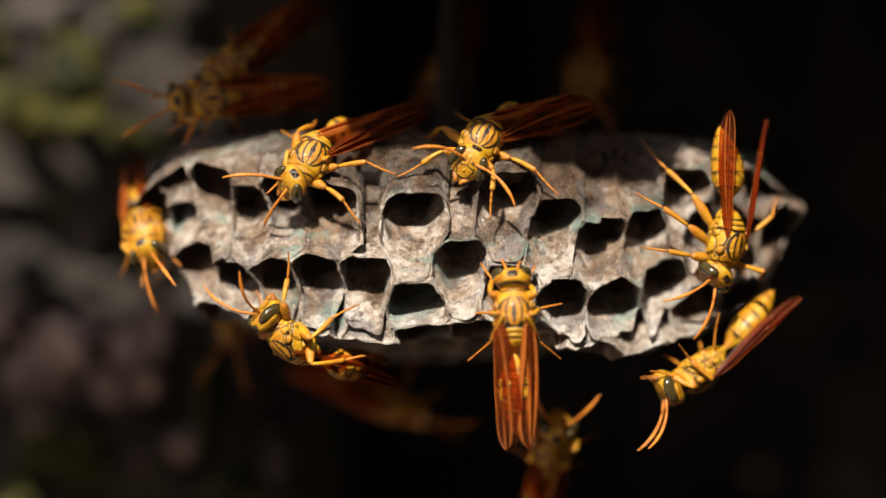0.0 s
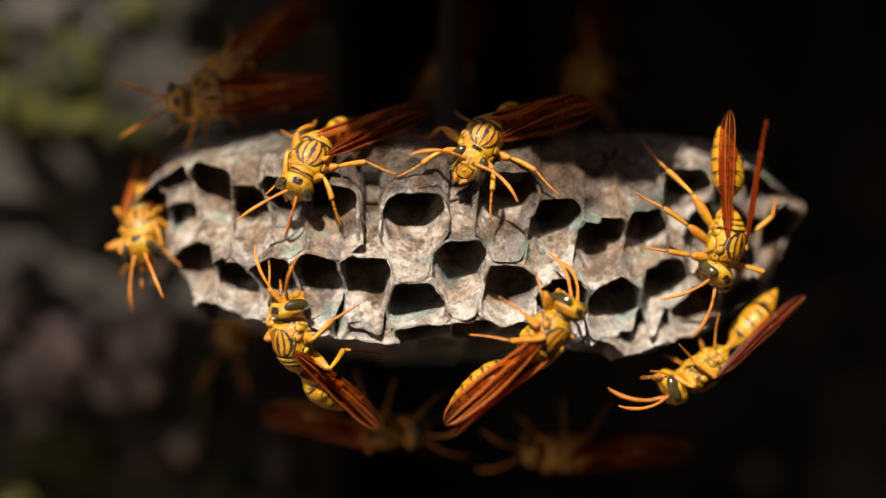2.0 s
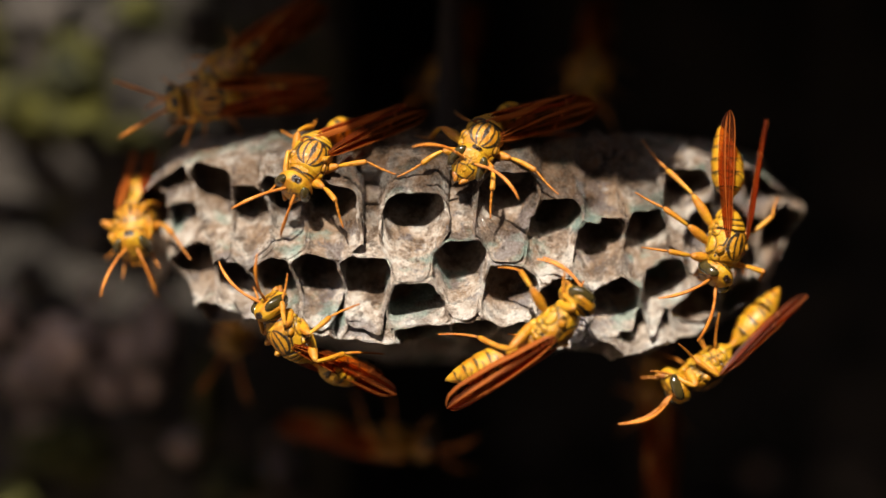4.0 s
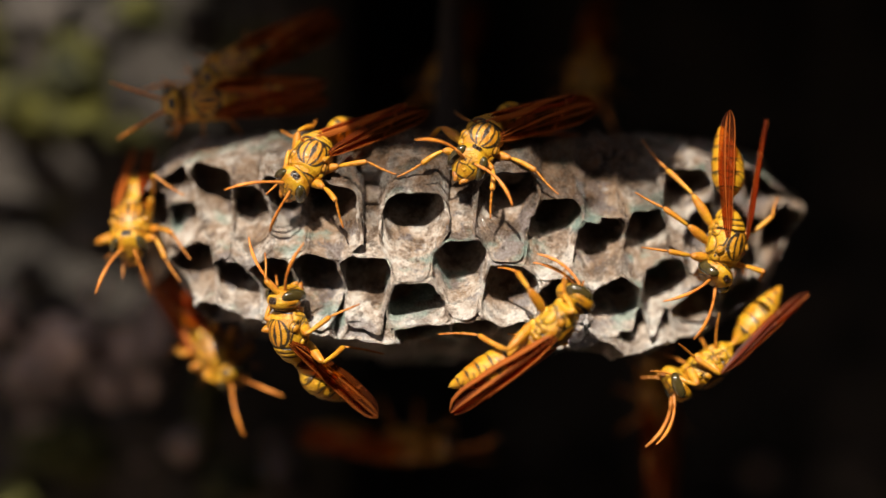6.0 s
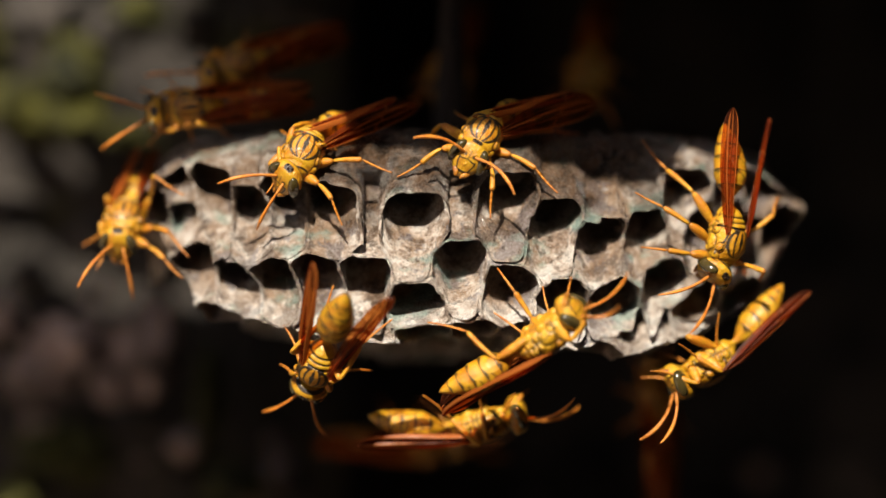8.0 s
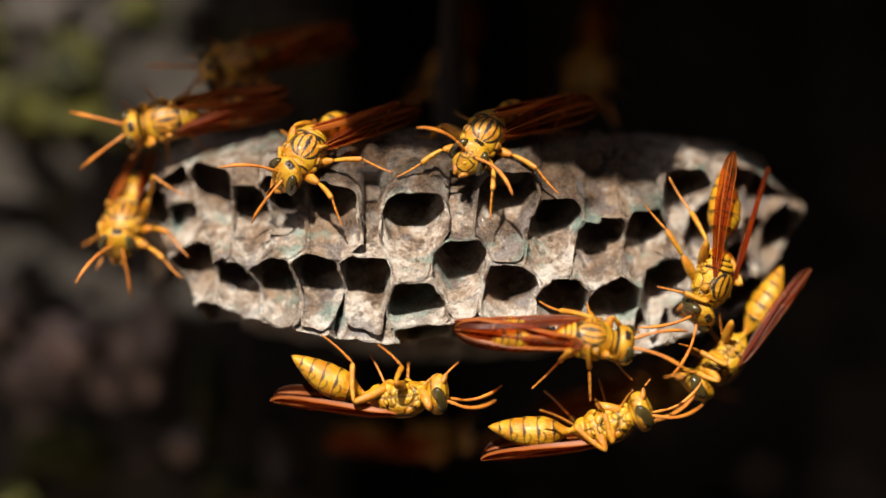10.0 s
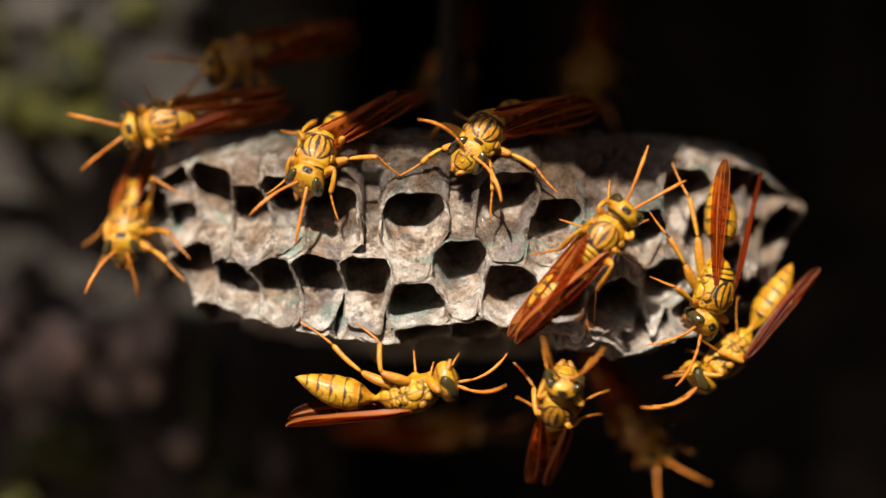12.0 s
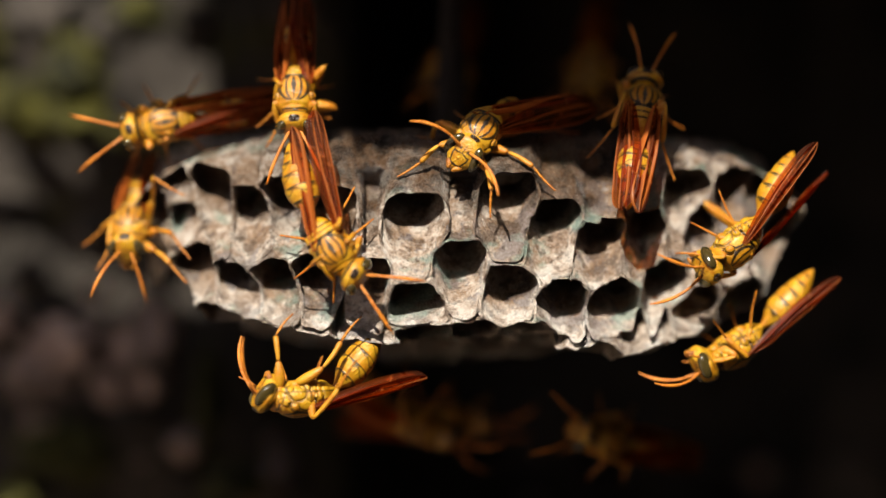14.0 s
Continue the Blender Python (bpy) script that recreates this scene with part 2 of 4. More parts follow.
def lump(name, label, x, z, y, rx, rz, depth, seed, material):
    ob = new(name, cushion_mesh(name, seed, material))
    ob.matrix_basis = Matrix.LocRotScale(Vector((x, y, z)) * MM, None, Vector((rx, depth, rz)) * MM)
    tagged(ob, label, name.replace("_", " "), group=name.replace("_", " ") + "s on the rock face")


for k, (x, z, rx, rz) in enumerate(((-49, 24, 5, 4.5), (-57, 19.5, 4, 4), (-50, 17, 6, 3), (-40, 31, 4, 3), (-50, -27, 6, 4),
                                    (-31, -20, 2, 7), (-27, -31, 5, 3), (-57, -33, 4, 3), (-42, 15, 3, 2), (-60, 27, 3, 4))):
    lump("moss_cushion", "soft yellow-green moss cushion on the rock", x, z, 68, rx, rz, 6, 3 + k, MOSS)
for k, (x, z, rx, rz) in enumerate(((-53, 31, 5, 4), (-44, 29, 3, 3), (-20, 31.5, 6, 3), (-33, 29, 3, 4), (-55, -4, 3, 3), (-46, 1, 4, 3), (-39, -13, 4, 7),
                                    (-49, -13, 5, 4), (-54, -17, 5, 4), (-44, -18, 3, 3), (-57, 5, 4, 3), (-60, -10, 4, 4), (-37, -3, 3, 3), (-22, -30, 2.5, 2.5), (-34, -26, 3, 2))):
    # shaded lower stones take the brightened copy, sunlit upper ones the darker
    lump("stone", "rounded grey-brown stone set in the rock face", x, z, 69, rx, rz, 5, 40 + k, LIFTED_STONE if z < -6 else STONE)
for k, (x, z, rx, rz) in enumerate(((38, -44, 12, 6), (66, -36, 10, 9))):
    lump("boulder", "rounded grey-brown boulder at the foot of the rock face", x, z, 114, rx, rz, 7, 60 + k, STONE)
pebbles = random.Random(8)
for k in range(70):
    x, z, y = pebbles.uniform(-62, -18), pebbles.uniform(-36, 36), 69
    if k > 58:
        x, z, y = pebbles.uniform(-12, 66), pebbles.uniform(-44, -32), 112
    size = pebbles.uniform(0.9, 2.4)
    # pebble colours also offset the light: darker in the sun, lighter in shade
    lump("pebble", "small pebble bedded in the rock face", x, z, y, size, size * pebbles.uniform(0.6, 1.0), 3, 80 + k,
         pebbles.choice((STONE, DARK_STONE, DARK_STONE, DARK_STONE, MOSS) if z > 5 else (LIFTED_STONE, STONE, DARK_STONE)))


# ---- the nest ----
# comb space: u across, v over the comb, w along the cells towards their mouths
H = math.sqrt(0.5)
AROUND = 76


def comb_to_world(u, v, w):
    return Vector((u, H * (v - w), -H * (v + w)))


def face_depth(x, z):
    return 0.0112 * x * x + (0.14 * z if z > -6.3 else -0.88 + 0.3 * (-6.3 - z))


# where the open cells show their mouths, across and up, in millimetres
MOUTHS = [
    -30.0, 8.1, -24.5, 7.0, -29.0, 4.3, -26.9, -0.9, -21.0, 5.1, -16.8, 5.9,
    -22.1, -3.1, -18.1, -2.5, -13.5, -2.2, -12.4, 5.2, -8.3, -2.5, -2.9, 4.2,
    -2.9, -5.2, 1.6, -0.8, 7.1, -3.4, 7.0, 6.4, 11.8, 3.6, 12.7, -4.9,
    16.6, 1.4, 22.0, 2.5, 18.4, -4.9, 24.2, -2.5, 26.0, 6.8, 28.4, 3.3,
    28.3, -5.5, 31.4, 6.9, 32.0, -0.6, 34.4, 2.9, 35.5, 7.0, -23.5, -8.2,
    -19.2, -9.7, -14.6, -10.6, -7.8, -11.6, -1.6, -9.8, 3.4, -9.4, 8.8, -9.6,
    15.7, -12.0, 21.4, -12.9, 27.0, -11.1, 36.9, 2.7, 32.9, -4.6, -31.6, 5.5,
]


def comb_sites():
    sites = []
    for k in range(0, len(MOUTHS), 2):
        x, z = MOUTHS[k], MOUTHS[k + 1]
        y = face_depth(x, z)
        sites.append((x, H * (y - z), H * (-y - z)))
    rng = random.Random(4)
    for i in range(-6, 7):
        for j in range(0, 7):
            u = i * 4.9 + rng.uniform(-0.3, 0.3)
            v = 6.0 + j * 5.5 + (2.75 if i % 2 else 0) + 0.008 * u * u + rng.uniform(-0.3, 0.3)
            if (u / 30) ** 2 + ((v - 8) / 24) ** 2 > 1:
                continue
            if min((u - s[0]) ** 2 + (v - s[1]) ** 2 for s in sites) < 4.3 ** 2:
                continue
            rim = H * (-face_depth(u, -9.6) + 9.6)
            sites.append((u, v, rim - 0.75 * max(0, v - 8) + rng.uniform(-0.4, 0.4)))
    return sites


def clip(poly, mx, my, dx, dy):
    """The part of a polygon behind the line through (mx, my) with the normal (dx, dy)."""
    cut = []
    for a, b in zip(poly, poly[1:] + poly[:1]):
        da = (a[0] - mx) * dx + (a[1] - my) * dy
        db = (b[0] - mx) * dx + (b[1] - my) * dy
        if da <= 0:
            cut.append(a)
        if (da < 0 < db) or (db < 0 < da):
            f = da / (da - db)
            cut.append((a[0] + f * (b[0] - a[0]), a[1] + f * (b[1] - a[1])))
    return cut


def cell_outline(sites, i, reach=3.5):
    """The cell's share of the comb: a hexagon cut by the half-way lines to its neighbours."""
    cx, cy, _ = sites[i]
    half = [(-90, 2.75), (-30, 3.4), (-150, 3.4), (30, reach), (90, reach), (150, reach)]
    poly = [(cx - 9, cy - 9), (cx + 9, cy - 9), (cx + 9, cy + 9), (cx - 9, cy + 9)]
    for deg, far in half:
        dx, dy = math.cos(radians(deg)), math.sin(radians(deg))
        poly = clip(poly, cx + dx * far, cy + dy * far, dx, dy)
    for j, (sx, sy, _) in enumerate(sites):
        d2 = (sx - cx) ** 2 + (sy - cy) ** 2
        if j == i or d2 > 64:
            continue
        mx, my, dx, dy = (sx + cx) / 2, (sy + cy) / 2, sx - cx, sy - cy
        poly = clip(poly, mx, my, dx, dy)
    loop = poly + poly[:1]
    ds = [0.0]
    for a, b in zip(loop, loop[1:]):
        ds.append(ds[-1] + math.hypot(b[0] - a[0], b[1] - a[1]))
    at = np.linspace(0, ds[-1], AROUND, endpoint=False)
    sharp = np.stack([np.interp(at, ds, [p[0] for p in loop]), np.interp(at, ds, [p[1] for p in loop])], axis=1)

    def eased(times):
        soft = sharp.copy()
        for _ in range(times):
            soft = (np.roll(soft, 1, axis=0) + soft * 2 + np.roll(soft, -1, axis=0)) / 4
        return soft
    return sharp, eased(7), eased(20)


# the comb's back in section: way along it, depth, height
BACK = [(0, 9.0, 2.5), (0.15, 5.6, 6.8), (0.3, 3.2, 8.8), (0.4, 3.5, 10.3), (0.5, 5.2, 11.8), (0.65, 10.0, 12.8),
        (0.85, 21.0, 13.0), (1.0, 36.0, 10.0)]


def back_side(x):
    side = min(1.0, abs(x - 2.5) / 36.5)
    return 1 - 0.06 * side ** 2, -4.5 * side ** 12


# how high the cells may rise under the comb's back: depth, height
CROWN = [(-6, 10.0), (-2, 10.6), (1, 11.2), (4, 11.8), (10, 12.8), (21, 13.0), (36, 10.0)]


def back_height(x, y):
    lump = 0.7 * noise.noise(Vector((x * 0.45, y * 0.45, 3))) + 0.3 * noise.noise(Vector((x * 1.4, y * 1.4, 7)))
    z = curve_through(CROWN, y - 0.0125 * x * x)[0] + lump
    return z * back_side(x)[0] + back_side(x)[1]


def browning_share(x):
    """How much of the browning applies across the comb: full in the middle, less at both ends."""
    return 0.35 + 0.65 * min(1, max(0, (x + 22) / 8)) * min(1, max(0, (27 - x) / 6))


def crumple(u, v, w):
    """How far the paper is pushed out of true here; one field for the whole comb, so that shared walls stay together."""
    p = Vector((u, v, w))
    a = noise.noise_vector(p * 0.33) * 0.34 + noise.noise_vector(Vector((u * 0.8, v * 0.8, w * 1.3)) + Vector((9, 3, 1))) * 0.2
    band = noise.noise(Vector((u * 0.35, v * 0.35, w * 2.4 + 4))) * 0.13
    fine = noise.noise_vector(p * 2.2) * 0.15 + noise.noise_vector(p * 5.0) * 0.06
    return a.x + fine.x + band * 0.3, a.y + fine.y + band


def cell_mesh(sites, i, wall=0.13, deep=15.0):
    cx, cy, cw = sites[i]
    sharp, inner, round_off = cell_outline(sites, i)
    close = [s for k, s in enumerate(sites) if k != i and abs(s[0] - cx) < 10 and abs(s[1] - cy) < 10]

    def lip(site, u, v):
        under = min(1, max(0, (H * (site[1] + site[2]) - 6.5) / 2.5))
        return site[2] - 0.018 * site[0] * max(-3, min(3, u - site[0])) - 0.95 * under * max(0, min(6, v - site[1] + 2.75))

    edge, alone = [], []
    for u, v in sharp:
        own = math.hypot(u - cx, v - cy)
        top, gap = lip(sites[i], u, v), 9.0
        for o in close:
            far = math.hypot(u - o[0], v - o[1]) - own
            gap = min(gap, far)
            top = max(top, lip(o, u, v) - 3.2 * max(0, far))
        jag = noise.noise(Vector((u * 0.9, v * 0.9, 2))) * 0.6 + noise.noise(Vector((u * 2.4, v * 2.4, 5))) * 0.42 + noise.noise(Vector((u * 6, v * 6, 8))) * 0.15
        edge.append(top + jag)
        alone.append(min(1, max(0, (gap - 0.3) / 1.6)))
    edge = np.array(edge)
    wide = np.max([np.roll(edge, k) for k in range(-8, 9)], axis=0)
    edge = np.min([np.roll(wide, k) for k in range(-8, 9)], axis=0)
    edge = (np.roll(edge, 1) + 2 * edge + np.roll(edge, -1)) / 4
    outer = np.array([a * (1 - 0.35 * h) + b * 0.35 * h for a, b, h in zip(sharp, round_off, alone)])
    steps = [0, 0.1, 0.3, 0.6, 0.95, 1.3, 1.65, 2.0, 2.4, 2.8, 3.2, 3.6, 4.0, 4.4, 4.8, 5.2, 5.6, 6.0, 6.4, 6.9, 7.4, 7.9, 8.5, 9.2, 10.2, 11.5, 13.0, deep]
    rings, rims, brownings = [], [], []

    def ring(q, inset, paleness, outline):
        pts = []
        for (u, v), top in zip(outline, edge):
            du, dv = u - cx, v - cy
            d = math.hypot(du, dv) or 1
            w = top - q
            pu, pv = crumple(u, v, w)
            uu, vv = cx + du * (d - inset) / d + pu, cy + dv * (d - inset) / d + pv
            p = comb_to_world(uu, vv, w)
            p.z = min(p.z, back_height(p.x, p.y) - 0.35)
            pts.append(p * MM)
            rims.append(paleness * max(0.08, min(1, (2 - p.z) / 9)))
            brownings.append(max(0, min(0.95, (p.z - 2.2 + 5 * noise.noise(p * 0.3)) / 5)) * browning_share(p.x))
        rings.append(pts)

    for q in reversed(steps):
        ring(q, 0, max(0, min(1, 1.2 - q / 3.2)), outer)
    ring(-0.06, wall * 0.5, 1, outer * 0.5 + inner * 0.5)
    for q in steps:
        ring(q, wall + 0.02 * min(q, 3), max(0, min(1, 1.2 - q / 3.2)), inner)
    verts, faces = loft(rings, caps=False)
    faces.append(tuple(range((len(rings) - 1) * AROUND, len(rings) * AROUND)))
    return mesh_of("cell", verts, faces, PAPER, {"rim": rims, "browning": brownings})


def comb_back_mesh():
    rings, browning = [], []
    nx = 120
    for i in range(nx + 1):
        x = -33.6 + 71.0 * i / nx
        pts = []
        for j in range(49):
            s = j / 48
            y, z = curve_through(BACK, s)
            z = z * back_side(x)[0] + back_side(x)[1] - 3.2 * min(1, max(0, (-x - 13) / 8)) * min(1, max(0, (0.38 - s) / 0.2))
            y += 0.0125 * x * x
            groove = 0.6 * math.cos((x + 3.0) * 2 * math.pi / 4.95) * max(0, 1 - abs(s - 0.36) / 0.25)
            b = noise.fractal(Vector((x * 0.3, y * 0.35, z * 0.35)), 0.65, 2.1, 7) * 1.7 + groove
            pts.append(Vector((x, y - b * 0.5, z + b * 0.5)) * MM)
            browning.append(min(1, max(0, (s - 0.14) / 0.14)) * browning_share(x))
        rings.append(pts)
    verts, faces = loft(rings, closed=False, caps=False)
    return mesh_of("comb_back", verts, faces, PAPER, {"browning": browning, "rim": [0.0] * len(verts)})


def stalk_mesh():
    rings = []
    for i in range(13):
        s = i / 12
        r = 1.1 + 1.6 * abs(s - 0.5) ** 2 * 4
        rings.append([Vector((1 + r * math.cos(a), 27 + r * math.sin(a) + 3 * s, 9 + 60 * s)) * MM
                      for a in np.linspace(0, 2 * math.pi, 14, endpoint=False)])
    verts, faces = loft(rings)
    return mesh_of("stalk", verts, faces, STALK)


def build_nest():
    nest = new("wasp_nest")
    tagged(nest, "grey-brown paper wasp nest of open six-sided cells hanging under rock", "wasp nest")
    part("comb_back", comb_back_mesh(), nest, "brown back of the comb")
    part("stalk", stalk_mesh(), nest, "papery stalk, coloured dark as shade")
    sites = comb_sites()
    for i in range(len(sites)):
        part("cell", cell_mesh(sites, i), nest)
    return nest


build_nest()


# ---- wasps: forward +x, back +z, lengths in millimetres ----
def body_rings(profile, steps, around, shape=None):
    x0, x1 = profile[0][0], profile[-1][0]
    rings, where = [], []
    for i in range(steps + 1):
        s = 0.5 - 0.5 * math.cos(math.pi * i / steps)
        x = x0 + (x1 - x0) * s
        ry, rz, cz = curve_through(profile, x)
        pts = []
        for k in range(around):
            a = 2 * math.pi * k / around
            y, z = ry * math.cos(a), rz * math.sin(a) + cz
            if shape:
                y, z = shape(x, y, z, a)
            pts.append(Vector((x, y, z)) * MM)
            where.append((x, y, z, a))
        rings.append(pts)
    return rings, where


def near(v, target, half, soft=0.06):
    return max(0.0, min(1.0, (half + soft - abs(v - target)) / soft))


# lobes on the flanks of the thorax: place along it, angle above the side, size, height
LOBES = ((0.85, 0.42, 0.5, 0.16), (1.75, 0.15, 0.55, 0.10), (0.3, -0.45, 0.95, 0.09), (-1.25, -0.1, 0.6, 0.10), (-2.1, 0.05, 0.6, 0.10), (1.2, -0.75, 0.6, 0.08), (-0.9, -0.85, 0.7, 0.08))


def lobe_rim(x, a):
    m = 0.0
    for px, pa, size, high in LOBES:
        turn = min(abs(a - pa), abs(math.pi - a - pa), abs(a - 2 * math.pi - pa), abs(3 * math.pi - a - pa))
        m = max(m, near(math.hypot((x - px) / size, turn * 2.0 / size), 1.12, 0.05, 0.1))
    return m


def thorax_mark(x, y, z, a):
    return max(stripe_mark(x, y, z, a), 0.75 * lobe_rim(x, a))


def stripe_mark(x, y, z, a):
    if z < 0.15:
        side = max(near(x + 0.35 * z, 0.9, 0.06), near(x - 0.3 * z, -1.0, 0.06), near(x - 0.5 * z, 2.0, 0.05),
                   near(z + 0.15 * x, -0.75, 0.05) if x < 1.0 else 0) * (1 if z > -1.6 else 0)
        return 0.8 * side
    ay, m = abs(y), 0.0
    if -1.3 < x < 1.8:
        u = (x - 0.25) / 1.55
        lens = max(0, 1 - u * u)
        m = max(m, near(y, 0, 0.04 + 0.2 * max(0, 1 - abs(x - 0.1) / 1.2)))
        m = max(m, near(ay, 0.72 * lens ** 0.6 + 0.12, 0.085))
        m = max(m, near(ay, 1.45 * lens ** 0.5 + 0.06, 0.12), 1.0 if x < -0.75 and 0.5 < ay < 1.0 else 0.0)
    m = max(m, near(x, -1.3 - 0.12 * ay, 0.08), near(x, -1.95, 0.03) if ay < 1.2 else 0)
    m = max(m, near(x, 2.55 - 0.2 * ay, 0.05) if ay < 1.5 else 0, near(ay - 0.25 * x, 1.75, 0.05) if -1.3 < x < 2 else 0, near(x, -2.55, 0.06))
    return m


def thorax_warm(x, y, z, a):
    if z < 0.15 or not -1.2 < x < 1.7:
        return 0.0
    lens = max(0, 1 - ((x - 0.25) / 1.55) ** 2)
    return 1.0 if abs(y) < 1.3 * lens ** 0.5 else 0.0


def thorax_mesh():
    prof = [(-4.25, 0.32, 0.32, -0.35), (-3.8, 0.5, 0.55, -0.3), (-3.3, 1.05, 1.15, -0.2), (-2.6, 1.5, 1.5, -0.05),
            (-1.6, 1.95, 1.8, 0.05), (-0.4, 2.1, 1.95, 0.1), (0.8, 2.12, 1.9, 0.0), (1.8, 1.85, 1.55, -0.15),
            (2.5, 1.25, 1.05, -0.25), (2.95, 0.6, 0.6, -0.25), (3.05, 0.3, 0.3, -0.25)]

    def shape(x, y, z, a):
        g = 1 - 0.09 * near(x, -1.32, 0.03, 0.18) - 0.07 * near(x, -1.98, 0.02, 0.14) - 0.09 * near(x, -2.55, 0.03, 0.2) - 0.06 * near(x, 2.1, 0.04, 0.16)
        for px, pa, size, high in LOBES:
            turn = min(abs(a - pa), abs(math.pi - a - pa), abs(a - 2 * math.pi - pa), abs(3 * math.pi - a - pa))
            d = math.hypot((x - px) / size, turn * 2.0 / size)
            g += high * max(0, 1 - d * d) ** 0.7 - 0.05 * near(d, 1.12, 0.06, 0.12)
        return y * g, z * g
    rings, where = body_rings(prof, 170, 120, shape)
    v, f = loft(rings)
    return mesh_of("thorax", v, f, YELLOW, {"mark": [thorax_mark(*w) for w in where], "warm": [thorax_warm(*w) for w in where]})


SEGMENTS = [-4.2, -6.0, -7.6, -9.1, -10.5, -11.7, -13.0]


def abdomen_mesh():
    prof = [(-13.0, 0.06, 0.06, -1.5), (-12.4, 0.45, 0.42, -1.4), (-11.3, 1.0, 0.95, -1.1), (-9.8, 1.55, 1.45, -0.75),
            (-8.2, 1.85, 1.72, -0.5), (-7.0, 1.82, 1.7, -0.4), (-6.0, 1.5, 1.4, -0.35), (-5.1, 0.75, 0.75, -0.35),
            (-4.5, 0.36, 0.4, -0.35), (-4.1, 0.28, 0.3, -0.35)]

    def seat(x):
        for a, b in zip(SEGMENTS, SEGMENTS[1:]):
            if b <= x <= a:
                return (a - x) / (a - b)
        return 0

    def shape(x, y, z, a):
        s = seat(x)
        g = 1 + 0.055 * s - 0.03
        return y * g, (z + 0.35) * g - 0.35

    def dark(x, y, z, a):
        s = seat(x)
        wave = 0.07 + 0.17 * abs(math.cos(2.5 * a + 0.8)) ** 3
        m = 0.92 * near(s, 1.0, wave, 0.05) if x < -5.2 else 0
        if z > -0.9:
            m = max(m, 0.75 * near(s, 0.60 - 0.16 * math.cos(5 * a), 0.035, 0.06) if x < -5.5 else 0)
        return m

    def warm(x, y, z, a):
        return 0.9 * max(0.0, 1 - 2.6 * seat(x)) if x < -5.0 else 0.5
    rings, where = body_rings(prof, 150, 72, shape)
    v, f = loft([[q + Vector((4.2, 0, 0.35)) * MM for q in r] for r in rings])
    return mesh_of("abdomen", v, f, YELLOW, {"mark": [dark(*w) for w in where], "warm": [warm(*w) for w in where]})


# head space: origin at the neck, x forward
def head_mesh():
    grow = 1.1
    prof = [(-0.25, 0.45, 0.5, 0.0), (-0.05, 1.1, 1.15, 0.05), (0.35, 1.6, 1.65, 0.0), (0.85, 1.85, 1.85, -0.1),
            (1.35, 1.7, 1.75, -0.2), (1.75, 1.2, 1.3, -0.35), (1.95, 0.6, 0.7, -0.5), (2.02, 0.15, 0.2, -0.5)]

    def shape(x, y, z, a):
        taper = 1 - 0.16 * max(0, -z)
        return y * taper, z * (1.0 if z > 0 else 1.12)

    def dark(x, y, z, a):
        ay, m = abs(y), 0.0
        if x > 0.6:
            m = max(m, near(z, 0.0 - 0.25 * ay, 0.045) if ay < 0.85 else 0)
            m = max(m, near(ay, 0.82 + 0.3 * min(0, z + 0.5), 0.045) if -1.45 < z < 0.0 else 0)
            m = max(m, 0.9 * near(ay, 0.5, 0.17) * near(z, 0.38, 0.13))
            m = max(m, near(z, -1.42, 0.1) if ay < 0.8 else 0)
            m = max(m, 0.7 * near(y, 0, 0.03) if 0.05 < z < 0.9 else 0)
        m = max(m, near(x, 0.12, 0.11) if z > 0.2 else 0, 0.8 * near(x, 0.5, 0.05) if z < 0.9 else 0)
        if z > 1.1 and 0.4 < x < 1.5:
            m = max(m, near(ay, 0.0, 0.5 - 0.3 * abs(x - 0.95)) * near(x, 0.98, 0.3))
        return m
    rings, where = body_rings(prof, 100, 96, shape)
    v, f = loft([[q * grow for q in r] for r in rings])
    return mesh_of("head", v, f, YELLOW, {"mark": [dark(*w) for w in where]})


def ball_mesh(name, rx, ry, rz, material, n=20):
    prof = [(rx * math.cos(math.pi * i / n), max(0.002, math.sin(math.pi * i / n))) for i in range(n, -1, -1)]
    rings = [[Vector((x, r * ry * math.cos(a), r * rz * math.sin(a))) * MM
              for a in np.linspace(0, 2 * math.pi, 24, endpoint=False)] for x, r in prof]
    v, f = loft(rings)
    return mesh_of(name, v, f, material, {"mark": [0.0] * len(v)})


def tube_mesh(name, path, material, around=12, mark=None):
    """A bent limb along x-z points (x, z, radius across, radius up)."""
    rings, marks = [], []
    for i, (x, z, ry, rz) in enumerate(path):
        p0, p1 = path[max(i - 1, 0)], path[min(i + 1, len(path) - 1)]
        d = math.hypot(p1[0] - p0[0], p1[1] - p0[1]) or 1
        tx, tz = (p1[0] - p0[0]) / d, (p1[1] - p0[1]) / d
        ring = []
        for a in np.linspace(0, 2 * math.pi, around, endpoint=False):
            o = rz * math.sin(a)
            ring.append(Vector((x - tz * o, ry * math.cos(a), z + tx * o)) * MM)
            marks.append(mark(i / (len(path) - 1)) if mark else 0.0)
        rings.append(ring)
    v, f = loft(rings)
    return mesh_of(name, v, f, material, {"mark": marks})


